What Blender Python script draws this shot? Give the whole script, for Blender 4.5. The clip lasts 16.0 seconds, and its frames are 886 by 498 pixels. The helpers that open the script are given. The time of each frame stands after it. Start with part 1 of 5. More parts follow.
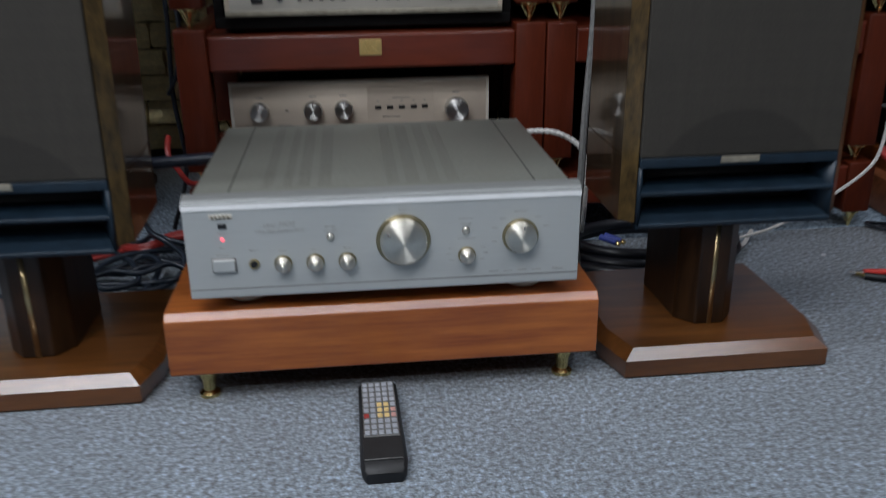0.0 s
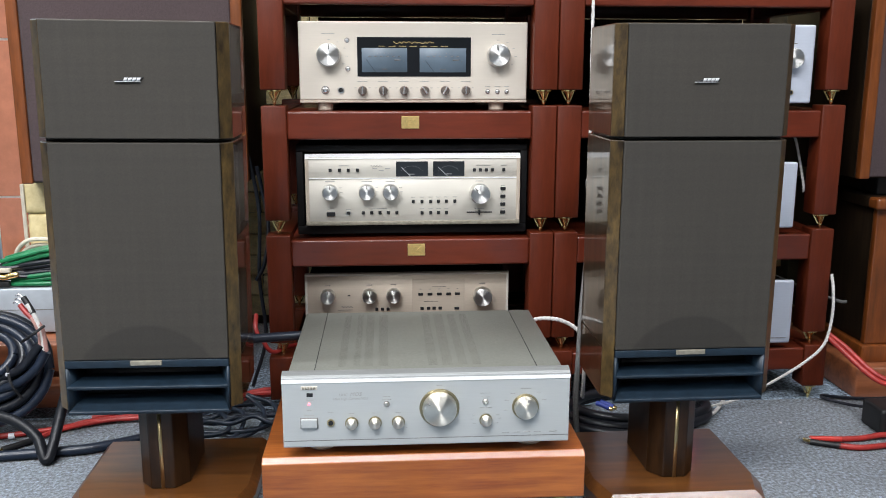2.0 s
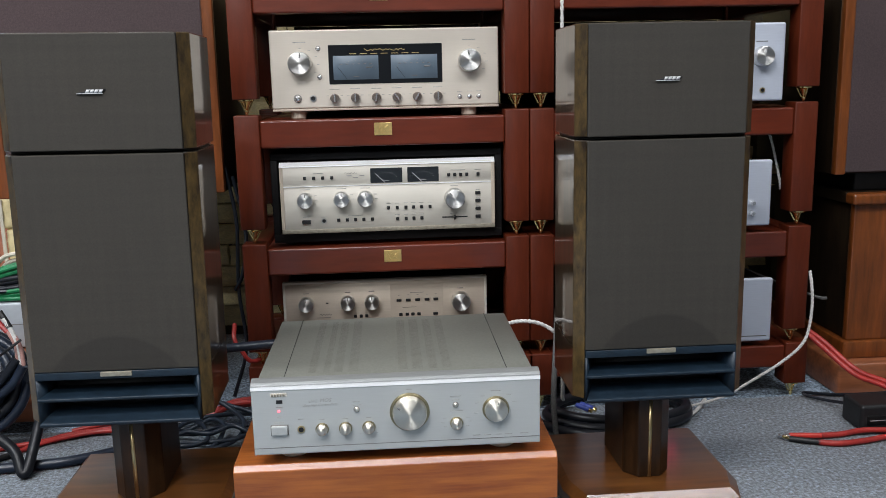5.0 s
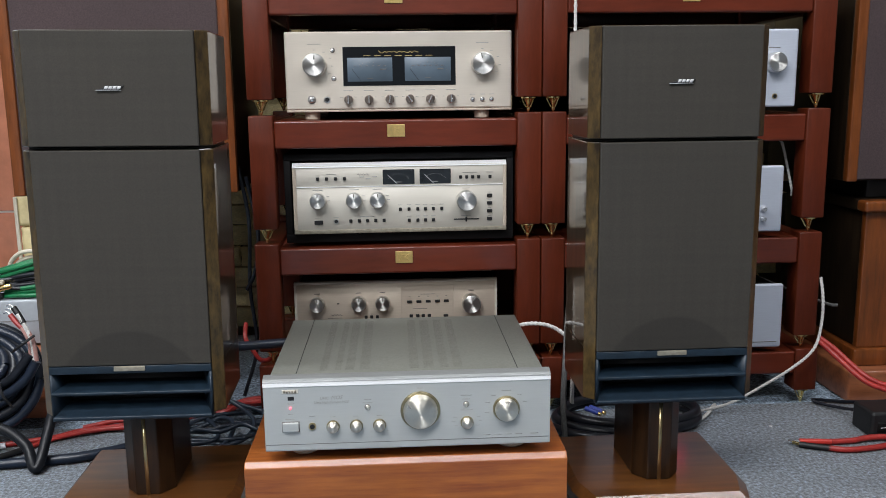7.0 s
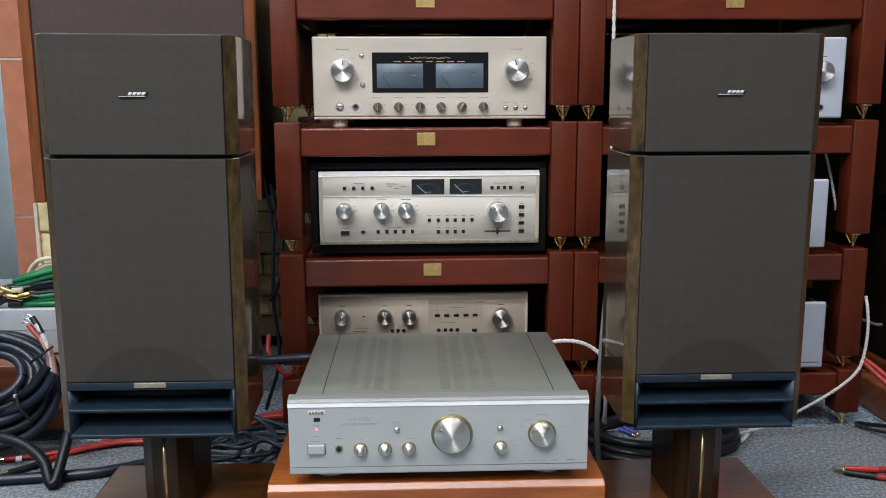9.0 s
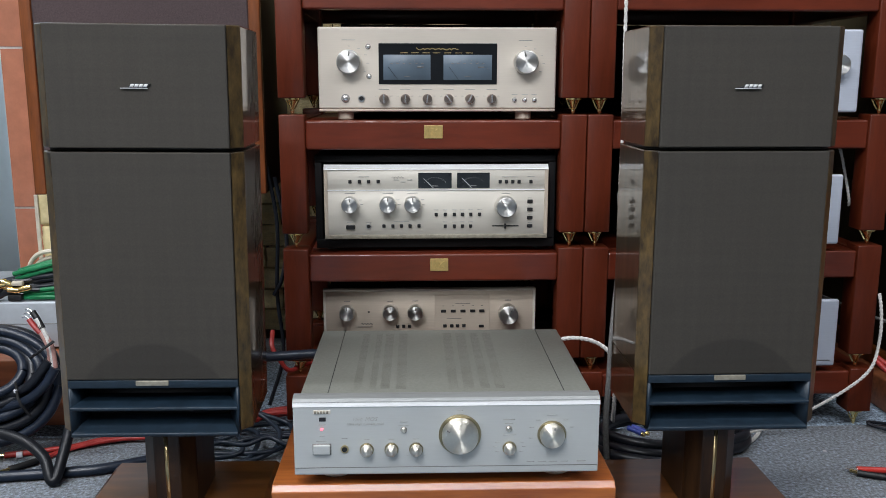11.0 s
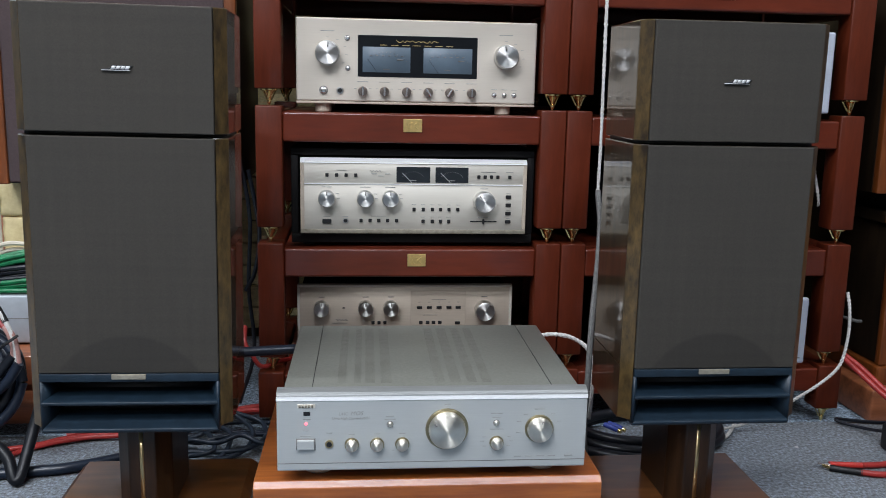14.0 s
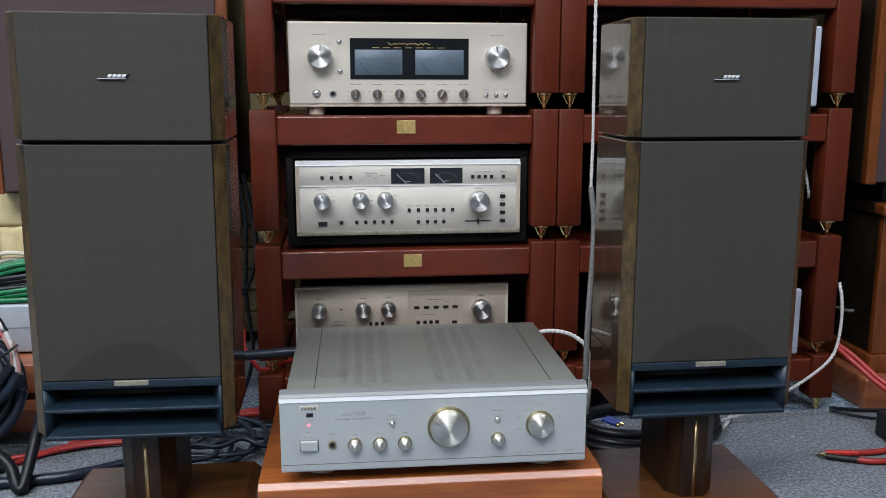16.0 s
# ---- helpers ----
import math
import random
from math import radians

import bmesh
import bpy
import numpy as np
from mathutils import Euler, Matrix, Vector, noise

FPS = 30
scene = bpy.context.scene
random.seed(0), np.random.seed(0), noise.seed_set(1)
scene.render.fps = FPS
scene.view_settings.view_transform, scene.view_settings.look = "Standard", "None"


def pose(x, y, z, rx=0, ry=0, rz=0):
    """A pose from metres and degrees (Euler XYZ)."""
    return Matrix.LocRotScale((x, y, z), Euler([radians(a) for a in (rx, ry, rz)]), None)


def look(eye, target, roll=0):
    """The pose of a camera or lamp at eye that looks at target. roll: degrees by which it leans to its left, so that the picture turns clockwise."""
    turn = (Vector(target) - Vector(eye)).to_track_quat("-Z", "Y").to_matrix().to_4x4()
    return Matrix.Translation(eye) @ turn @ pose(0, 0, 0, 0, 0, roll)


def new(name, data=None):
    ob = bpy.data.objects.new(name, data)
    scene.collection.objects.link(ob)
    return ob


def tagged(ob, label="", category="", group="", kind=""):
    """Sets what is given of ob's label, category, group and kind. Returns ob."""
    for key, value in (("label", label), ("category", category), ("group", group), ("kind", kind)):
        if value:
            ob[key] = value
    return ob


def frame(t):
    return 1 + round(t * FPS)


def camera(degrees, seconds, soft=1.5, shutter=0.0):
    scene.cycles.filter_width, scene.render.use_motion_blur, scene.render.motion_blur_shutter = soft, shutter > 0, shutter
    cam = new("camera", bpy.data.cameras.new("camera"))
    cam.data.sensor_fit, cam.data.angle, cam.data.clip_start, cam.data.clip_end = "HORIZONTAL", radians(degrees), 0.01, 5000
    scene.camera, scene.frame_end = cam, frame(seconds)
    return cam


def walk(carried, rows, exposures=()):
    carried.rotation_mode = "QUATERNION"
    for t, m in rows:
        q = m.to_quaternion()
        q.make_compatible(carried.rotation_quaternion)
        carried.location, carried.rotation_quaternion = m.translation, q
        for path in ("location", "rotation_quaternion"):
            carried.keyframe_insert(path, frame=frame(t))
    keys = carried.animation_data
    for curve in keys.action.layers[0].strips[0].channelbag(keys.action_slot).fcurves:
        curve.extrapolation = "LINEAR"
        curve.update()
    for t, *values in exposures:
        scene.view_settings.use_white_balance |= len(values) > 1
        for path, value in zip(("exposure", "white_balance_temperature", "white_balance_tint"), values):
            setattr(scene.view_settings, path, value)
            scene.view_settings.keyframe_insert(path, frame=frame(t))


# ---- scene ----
cam = camera(54.2, 16.0, soft=0.9, shutter=0.5)
PATH = [
    (0, (-0.047, -1.412, 0.535), (0.164, 0.442, -0.186), -0.6),
    (0.5, (-0.086, -1.603, 0.658), (0.135, 0.276, 0.008), -1.0),
    (1, (-0.097, -1.71, 0.684), (0.114, 0.212, 0.173), 0.1),
    (1.5, (-0.099, -1.732, 0.697), (0.056, 0.213, 0.26), -0.2),
    (2, (-0.079, -1.751, 0.702), (0.071, 0.202, 0.297), 0.1),
    (2.5, (-0.071, -1.747, 0.702), (0.082, 0.211, 0.32), 0.4),
    (3, (-0.07, -1.744, 0.693), (0.081, 0.215, 0.321), 0.4),
    (3.5, (-0.078, -1.748, 0.693), (0.078, 0.21, 0.312), 0.4),
    (4, (-0.045, -1.751, 0.686), (0.113, 0.206, 0.301), -1.4),
    (6.5, (-0.016, -1.769, 0.707), (0.105, 0.192, 0.335), -0.8),
    (7, (-0.031, -1.768, 0.681), (0.094, 0.195, 0.317), -0.7),
    (7.5, (-0.038, -1.756, 0.678), (0.089, 0.207, 0.317), -0.7),
    (8, (-0.047, -1.738, 0.675), (0.075, 0.225, 0.311), -0.7),
    (8.5, (-0.048, -1.708, 0.68), (0.06, 0.256, 0.319), -0.5),
    (9, (-0.053, -1.706, 0.689), (0.033, 0.26, 0.333), -0.2),
    (11.5, (-0.068, -1.671, 0.694), (0.015, 0.29, 0.309), 0.1),
    (12, (-0.089, -1.669, 0.689), (0.007, 0.291, 0.302), 0.1),
    (12.5, (-0.105, -1.661, 0.686), (0.01, 0.299, 0.305), 0.5),
    (13, (-0.121, -1.655, 0.676), (0.033, 0.305, 0.304), 1.2),
    (13.5, (-0.125, -1.657, 0.672), (0.055, 0.301, 0.305), 1.4),
    (14, (-0.116, -1.659, 0.671), (0.082, 0.297, 0.305), 1.2),
    (14.5, (-0.107, -1.662, 0.68), (0.1, 0.293, 0.314), 0.4),
    (15, (-0.118, -1.667, 0.679), (0.097, 0.287, 0.313), -0.1),
    (15.5, (-0.123, -1.664, 0.675), (0.094, 0.29, 0.31), -0.1),
    (16, (-0.127, -1.67, 0.673), (0.092, 0.284, 0.307), 0.0),
]
walk(cam, [(t, look(eye, target, roll)) for t, eye, target, roll in PATH],
     [(0.0, -0.87, 6200, 10), (0.5, -0.95, 6400, 10), (1.0, -0.92, 6500, 10), (1.5, -0.30, 6500, 10), (2.0, 0.28, 6500, 10), (2.5, 0.32, 6500, 10), (3.0, -0.19, 6500, 10),
      (3.5, -0.18, 6500, 10), (9.0, -0.18, 6500, 10), (11.5, -0.18, 6350, 10), (13.5, -0.23, 6180, 10), (16.0, -0.23, 6150, 10)])

# ---- light ----
world = bpy.data.worlds.new("world")
scene.world = world
world.use_nodes = True
world.node_tree.nodes["Background"].inputs[0].default_value = (0.75, 0.85, 1.0, 1)
world.node_tree.nodes["Background"].inputs[1].default_value = 0.15

CEIL = 2.75
# Unseen tubes; those at y -0.6 and -0.75 added to brighten wall and carpet.
TUBES = [(-1.24, -1.85, 28), (-1.75, -0.6, 34), (0.0, -1.85, 17), (1.24, -1.85, 18), (-1.5, -3.1, 60), (-0.6, -2.3, 38), (1.24, -0.75, 14)]
for tx, ty, watts in TUBES:
    la = bpy.data.lights.new("unseen_tube_light", "AREA")
    la.shape, la.size, la.size_y, la.energy, la.color = "RECTANGLE", 1.2, 0.14, watts, (0.945, 0.962, 1.0)
    lo = new("unseen_tube_light", la)
    lo.matrix_world = pose(tx, ty, CEIL - 0.075)


# ---- materials ----
def mat(name, base, rough=0.5, metal=0.0, coat=0.0, vary=0.15, scale=30.0, stretch=(1, 1, 1), bump=0.0, bump_scale=None,
        coat_rough=0.05, dirt=0.1, dark=None, sheen=0.0, ior=1.5, aniso=0.0, coat_ior=1.5, spun=False, tight=0.18):
    """A two-scale surface: fine grain between two tones, broad stains, relief."""
    m = bpy.data.materials.new(name)
    m.use_nodes = True
    nt, ns = m.node_tree, m.node_tree.nodes
    b = ns["Principled BSDF"]
    b.inputs["Roughness"].default_value, b.inputs["Metallic"].default_value = rough, metal
    b.inputs["Coat Weight"].default_value, b.inputs["Coat Roughness"].default_value = coat, coat_rough
    b.inputs["Coat IOR"].default_value = coat_ior
    b.inputs["IOR"].default_value, b.inputs["Sheen Weight"].default_value = ior, sheen
    b.inputs["Anisotropic"].default_value = aniso
    tc, mp = ns.new("ShaderNodeTexCoord"), ns.new("ShaderNodeMapping")
    mp.inputs["Scale"].default_value = stretch
    nt.links.new(tc.outputs["Object"], mp.inputs["Vector"])
    n1, n2 = ns.new("ShaderNodeTexNoise"), ns.new("ShaderNodeTexNoise")
    n1.inputs["Scale"].default_value, n1.inputs["Detail"].default_value, n1.inputs["Roughness"].default_value = scale, 6, 0.65
    n2.inputs["Scale"].default_value, n2.inputs["Detail"].default_value = 5.0, 3
    nt.links.new(mp.outputs[0], n1.inputs["Vector"])
    nt.links.new(tc.outputs["Object"], n2.inputs["Vector"])
    ramp = ns.new("ShaderNodeValToRGB")
    lo = dark or tuple(c * (1 - 2 * vary) for c in base)
    hi = tuple(min(1, c * (1 + vary)) for c in base)
    ramp.color_ramp.elements[0].position, ramp.color_ramp.elements[1].position = 0.5 - tight, 0.5 + tight
    ramp.color_ramp.elements[0].color, ramp.color_ramp.elements[1].color = (*lo, 1), (*hi, 1)
    nt.links.new(n1.outputs[0], ramp.inputs[0])
    mix = ns.new("ShaderNodeMix")
    mix.data_type, mix.blend_type = "RGBA", "MULTIPLY"
    mix.inputs[0].default_value = 1.0
    r2 = ns.new("ShaderNodeMapRange")
    r2.inputs["From Min"].default_value, r2.inputs["From Max"].default_value = 0.35, 0.65
    r2.inputs["To Min"].default_value, r2.inputs["To Max"].default_value = 1 - dirt, 1.0
    nt.links.new(n2.outputs[0], r2.inputs[0])
    nt.links.new(ramp.outputs[0], mix.inputs[6])
    nt.links.new(r2.outputs[0], mix.inputs[7])
    nt.links.new(mix.outputs[2], b.inputs["Base Color"])
    rr = ns.new("ShaderNodeMapRange")
    rr.inputs["To Min"].default_value, rr.inputs["To Max"].default_value = rough * 0.85, min(1, rough * 1.15)
    nt.links.new(n2.outputs[0], rr.inputs[0])
    nt.links.new(rr.outputs[0], b.inputs["Roughness"])
    if spun:
        tg = ns.new("ShaderNodeTangent")
        tg.direction_type, tg.axis = "RADIAL", "Y"
        b.inputs["Anisotropic Rotation"].default_value = 0.25
        nt.links.new(tg.outputs[0], b.inputs["Tangent"])
    if bump:
        nb, bp = ns.new("ShaderNodeTexNoise"), ns.new("ShaderNodeBump")
        nb.inputs["Scale"].default_value, nb.inputs["Detail"].default_value = bump_scale or scale, 4
        nt.links.new(mp.outputs[0], nb.inputs["Vector"])
        bp.inputs["Strength"].default_value, bp.inputs["Distance"].default_value = bump, 0.002
        nt.links.new(nb.outputs[0], bp.inputs["Height"])
        nt.links.new(bp.outputs[0], b.inputs["Normal"])
    return m




def felt_carpet():
    """Needle felt: pale and dark fibres in clumps, broad traffic stains."""
    m = mat("grey_carpet", (0.355, 0.445, 0.545), 0.95, vary=0.36, scale=150, bump=1.0, bump_scale=230, dirt=0.22, tight=0.12, sheen=0.2)
    nt, ns = m.node_tree, m.node_tree.nodes
    b = ns["Principled BSDF"]
    src = b.inputs["Base Color"].links[0].from_socket
    tc = ns.new("ShaderNodeTexCoord")
    level = None
    for stretch, turn, lo, hi in (((1.0, 0.5, 1.0), 0.9, 0.6, 1.25), ((0.45, 1.0, 1.0), 0.5, 0.7, 1.32)):
        mp, nz, mr = ns.new("ShaderNodeMapping"), ns.new("ShaderNodeTexNoise"), ns.new("ShaderNodeMapRange")
        mp.inputs["Scale"].default_value, mp.inputs["Rotation"].default_value = stretch, (0, 0, turn)
        nz.inputs["Scale"].default_value, nz.inputs["Detail"].default_value, nz.inputs["Roughness"].default_value = 260.0, 3, 0.6
        mr.inputs["From Min"].default_value, mr.inputs["From Max"].default_value = 0.36, 0.66
        mr.inputs["To Min"].default_value, mr.inputs["To Max"].default_value = lo, hi
        nt.links.new(tc.outputs["Object"], mp.inputs[0])
        nt.links.new(mp.outputs[0], nz.inputs["Vector"])
        nt.links.new(nz.outputs[0], mr.inputs[0])
        if level is None:
            level = mr.outputs[0]
        else:
            both = ns.new("ShaderNodeMath")
            both.operation = "MULTIPLY"
            nt.links.new(level, both.inputs[0])
            nt.links.new(mr.outputs[0], both.inputs[1])
            level = both.outputs[0]
    mul = ns.new("ShaderNodeMix")
    mul.data_type, mul.blend_type = "RGBA", "MULTIPLY"
    mul.inputs[0].default_value = 1.0
    nt.links.new(src, mul.inputs[6])
    nt.links.new(level, mul.inputs[7])
    nt.links.new(mul.outputs[2], b.inputs["Base Color"])
    return m


CARPET = felt_carpet()
CHERRY = mat("cherry_lacquer", (0.155, 0.0255, 0.0095), 0.4, ior=1.4, coat=0.5, vary=0.09, scale=14, stretch=(1, 6, 6), coat_rough=0.12, dirt=0.25)
CHERRY_UP = mat("cherry_lacquer_upright", (0.118, 0.0205, 0.0072), 0.42, ior=1.34, coat=0.14, vary=0.1, scale=14, stretch=(7, 7, 1), coat_rough=0.16, dirt=0.25)
PLINTH = mat("orange_wood", (0.46, 0.14, 0.026), 0.36, coat=0.7, vary=0.1, scale=9, stretch=(0.7, 9, 9), coat_rough=0.21, dirt=0.18, dark=(0.27, 0.066, 0.016))
WALNUT = mat("walnut_gloss", (0.044, 0.027, 0.012), 0.35, coat=1.0, vary=0.35, scale=11, stretch=(5, 5, 0.7), coat_rough=0.02, dirt=0.25, coat_ior=1.44, ior=1.4)
VENEER = mat("walnut_edge", (0.092, 0.057, 0.018), 0.38, coat=0.5, vary=0.5, scale=46, stretch=(1.8, 1.8, 0.8), coat_rough=0.12, dirt=0.35, dark=(0.02, 0.011, 0.004))
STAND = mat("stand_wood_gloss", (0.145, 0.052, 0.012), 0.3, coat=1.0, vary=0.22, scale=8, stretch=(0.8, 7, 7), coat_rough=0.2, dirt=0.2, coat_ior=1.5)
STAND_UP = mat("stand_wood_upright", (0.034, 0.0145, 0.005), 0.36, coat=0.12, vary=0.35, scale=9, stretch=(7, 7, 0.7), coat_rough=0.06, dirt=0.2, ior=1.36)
BLUEBLACK = mat("blue_black_plastic", (0.0115, 0.025, 0.041), 0.42, vary=0.15, scale=60, dirt=0.2, ior=1.45)
BLACK = mat("black_plastic", (0.012, 0.012, 0.013), 0.5, vary=0.2, scale=60)
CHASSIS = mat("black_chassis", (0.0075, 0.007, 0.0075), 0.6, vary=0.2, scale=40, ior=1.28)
BRASS = mat("brass", (0.98, 0.74, 0.33), 0.2, metal=1.0, vary=0.08, scale=60)
PLAQUE = mat("brass_plaque", (0.72, 0.52, 0.2), 0.42, metal=0.6, vary=0.1, scale=80)
GOLD = mat("gold_ring", (0.6, 0.47, 0.25), 0.3, metal=1.0, vary=0.05)
COLLAR = mat("olive_gold_ring", (0.36, 0.31, 0.19), 0.32, metal=0.95, vary=0.05)
SILVER = mat("silver_front", (0.53, 0.545, 0.533), 0.4, metal=0.25, vary=0.015, scale=90, stretch=(0.3, 8, 8), dirt=0.05)
CHAMP = mat("champagne_front", (0.735, 0.663, 0.567), 0.42, metal=0.2, vary=0.015, scale=90, stretch=(0.3, 8, 8), dirt=0.05)
PALEGOLD = mat("pale_gold_front", (0.69, 0.65, 0.57), 0.5, metal=0.1, vary=0.015, scale=90, stretch=(0.3, 8, 8), dirt=0.05)
BRONZE = mat("bronze_front", (0.6, 0.51, 0.41), 0.48, metal=0.18, vary=0.03, scale=90, stretch=(0.3, 8, 8), dirt=0.04)
# Silver fronts, tinted blue for the cooler light that falls on that rack.
BLUELITSILVER = mat("bluish_lit_silver_front", (0.6, 0.64, 0.73), 0.42, metal=0.2, vary=0.03, scale=90, stretch=(0.3, 8, 8), dirt=0.05)
AMPTOP = mat("grey_amp_cover", (0.245, 0.252, 0.22), 0.42, metal=0.3, vary=0.06, scale=200, dirt=0.12, bump=0.15, bump_scale=400)
TRIM = mat("bright_trim", (0.85, 0.85, 0.85), 0.22, metal=0.9, vary=0.03)
STEEL = mat("turned_steel", (0.95, 0.93, 0.9), 0.44, metal=1.0, vary=0.04, scale=80, aniso=0.97, spun=True)
STEELSIDE = mat("steel_side", (0.6, 0.59, 0.57), 0.3, metal=1.0, vary=0.05)
WARMSTEEL = mat("turned_warm_steel", (0.95, 0.9, 0.79), 0.42, metal=1.0, vary=0.04, scale=80, aniso=0.97, spun=True)
CAPSTEEL = mat("brown_steel_cap", (0.34, 0.28, 0.24), 0.32, metal=0.9, vary=0.06, scale=80)
SLOT = mat("slot_shadow", (0.15, 0.145, 0.125), 0.6, vary=0.1)
BAND = mat("bright_band", (0.92, 0.93, 0.93), 0.35, metal=0.15, vary=0.02)
LIP = mat("grey_lip", (0.27, 0.28, 0.275), 0.4, metal=0.3, vary=0.04, scale=90, stretch=(0.3, 8, 8))
BADGE = mat("worn_badge", (0.4, 0.36, 0.28), 0.45, metal=0.4, vary=0.15, scale=120)
FAINT = mat("faint_print", (0.4, 0.395, 0.375), 0.6, vary=0.1)
DIMINK = mat("dim_white_print", (0.34, 0.34, 0.33), 0.5, vary=0.05)
INK = mat("grey_print", (0.2, 0.19, 0.18), 0.6, vary=0.1)
GOLDINK = mat("gold_print", (0.75, 0.55, 0.22), 0.4, vary=0.1)
WHITEINK = mat("white_print", (0.7, 0.7, 0.7), 0.5, vary=0.05)
DISPLAY = mat("display_glass", (0.008, 0.0095, 0.012), 0.35, vary=0.1, scale=20, ior=1.3)
METERFACE = mat("meter_face", (0.125, 0.17, 0.215), 0.4, coat=0.05, vary=0.08, scale=12, dirt=0.25)
METERDARK = mat("dark_meter_face", (0.02, 0.024, 0.028), 0.25, coat=0.4, vary=0.1)
RUBBER = mat("black_cable", (0.011, 0.013, 0.019), 0.34, vary=0.15, scale=80)
MATTEBLACK = mat("matt_black_cable", (0.009, 0.0105, 0.014), 0.4, vary=0.2, scale=60, ior=1.4)
RUBBERBLUE = mat("navy_cable", (0.012, 0.019, 0.035), 0.35, vary=0.15, scale=80)
WHITECABLE = mat("white_braid", (0.8, 0.78, 0.74), 0.5, vary=0.12, scale=200, bump=0.2, dirt=0.15)
IVORY = mat("ivory_cable", (0.66, 0.6, 0.48), 0.45, vary=0.08)
GREYCABLE = mat("grey_sleeve", (0.16, 0.16, 0.155), 0.55, vary=0.2, scale=200)
SLATECABLE = mat("slate_cable", (0.024, 0.036, 0.056), 0.36, vary=0.15, scale=80)
PLUGRED = mat("red_plug_sleeve", (0.6, 0.04, 0.03), 0.35, vary=0.1)
REDCABLE = mat("red_cable", (0.4, 0.032, 0.026), 0.4, vary=0.15, scale=60)
GREENCABLE = mat("green_cable", (0.01, 0.2, 0.07), 0.35, vary=0.2, scale=60)
PINKCABLE = mat("pink_lead", (0.55, 0.3, 0.26), 0.45, vary=0.15)
BLUEPLUG = mat("blue_plug", (0.05, 0.08, 0.38), 0.4, vary=0.1)
TILE = mat("terracotta_tile", (0.52, 0.2, 0.115), 0.3, coat=0.3, vary=0.08, scale=25, dirt=0.12)
GROUT = mat("tile_grout", (0.85, 0.82, 0.78), 0.8, vary=0.1)
CREAM = mat("cream_stone", (0.88, 0.74, 0.42), 0.75, vary=0.15, scale=22, bump=0.8, bump_scale=40, dirt=0.2, dark=(0.7, 0.56, 0.28))
STONEJOINT = mat("dark_joint", (0.16, 0.13, 0.08), 0.9, vary=0.2)
PALEBLUE = mat("pale_blue_paint", (0.74, 0.89, 0.98), 0.5, coat=0.2, coat_rough=0.2, vary=0.03, scale=8, dirt=0.05)
WALL = mat("unseen_wall_paint", (0.36, 0.35, 0.33), 0.7, vary=0.04, scale=12, dirt=0.08, bump=0.1)
CEILING = mat("ceiling_paint", (0.6, 0.6, 0.59), 0.8, vary=0.03, scale=12, dirt=0.05)
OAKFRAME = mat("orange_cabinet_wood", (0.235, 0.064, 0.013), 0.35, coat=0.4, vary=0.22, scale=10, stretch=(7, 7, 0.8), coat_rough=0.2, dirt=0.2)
# Cabinet sides: dark stain and the shade on them, both in the colour.
OAKSHADED = mat("dark_shaded_cabinet_wood", (0.02, 0.0115, 0.0055), 0.5, vary=0.3, scale=10, stretch=(7, 7, 0.8), dirt=0.3, ior=1.35)
BENCH = mat("bench_wood", (0.36, 0.12, 0.05), 0.4, coat=0.3, vary=0.2, scale=9, stretch=(0.8, 7, 7), dirt=0.25)
PURPLE = mat("purple_brown_cloth", (0.076, 0.051, 0.052), 0.9, vary=0.12, scale=300, dirt=0.15, bump=0.2, bump_scale=500)
GREYBOX = mat("grey_metal_box", (0.46, 0.5, 0.54), 0.45, metal=0.2, vary=0.05, scale=30, dirt=0.12)
KEY = mat("grey_key", (0.36, 0.38, 0.42), 0.5, vary=0.08)
WHITEBOX = mat("white_plastic", (0.7, 0.7, 0.75), 0.4, vary=0.05)


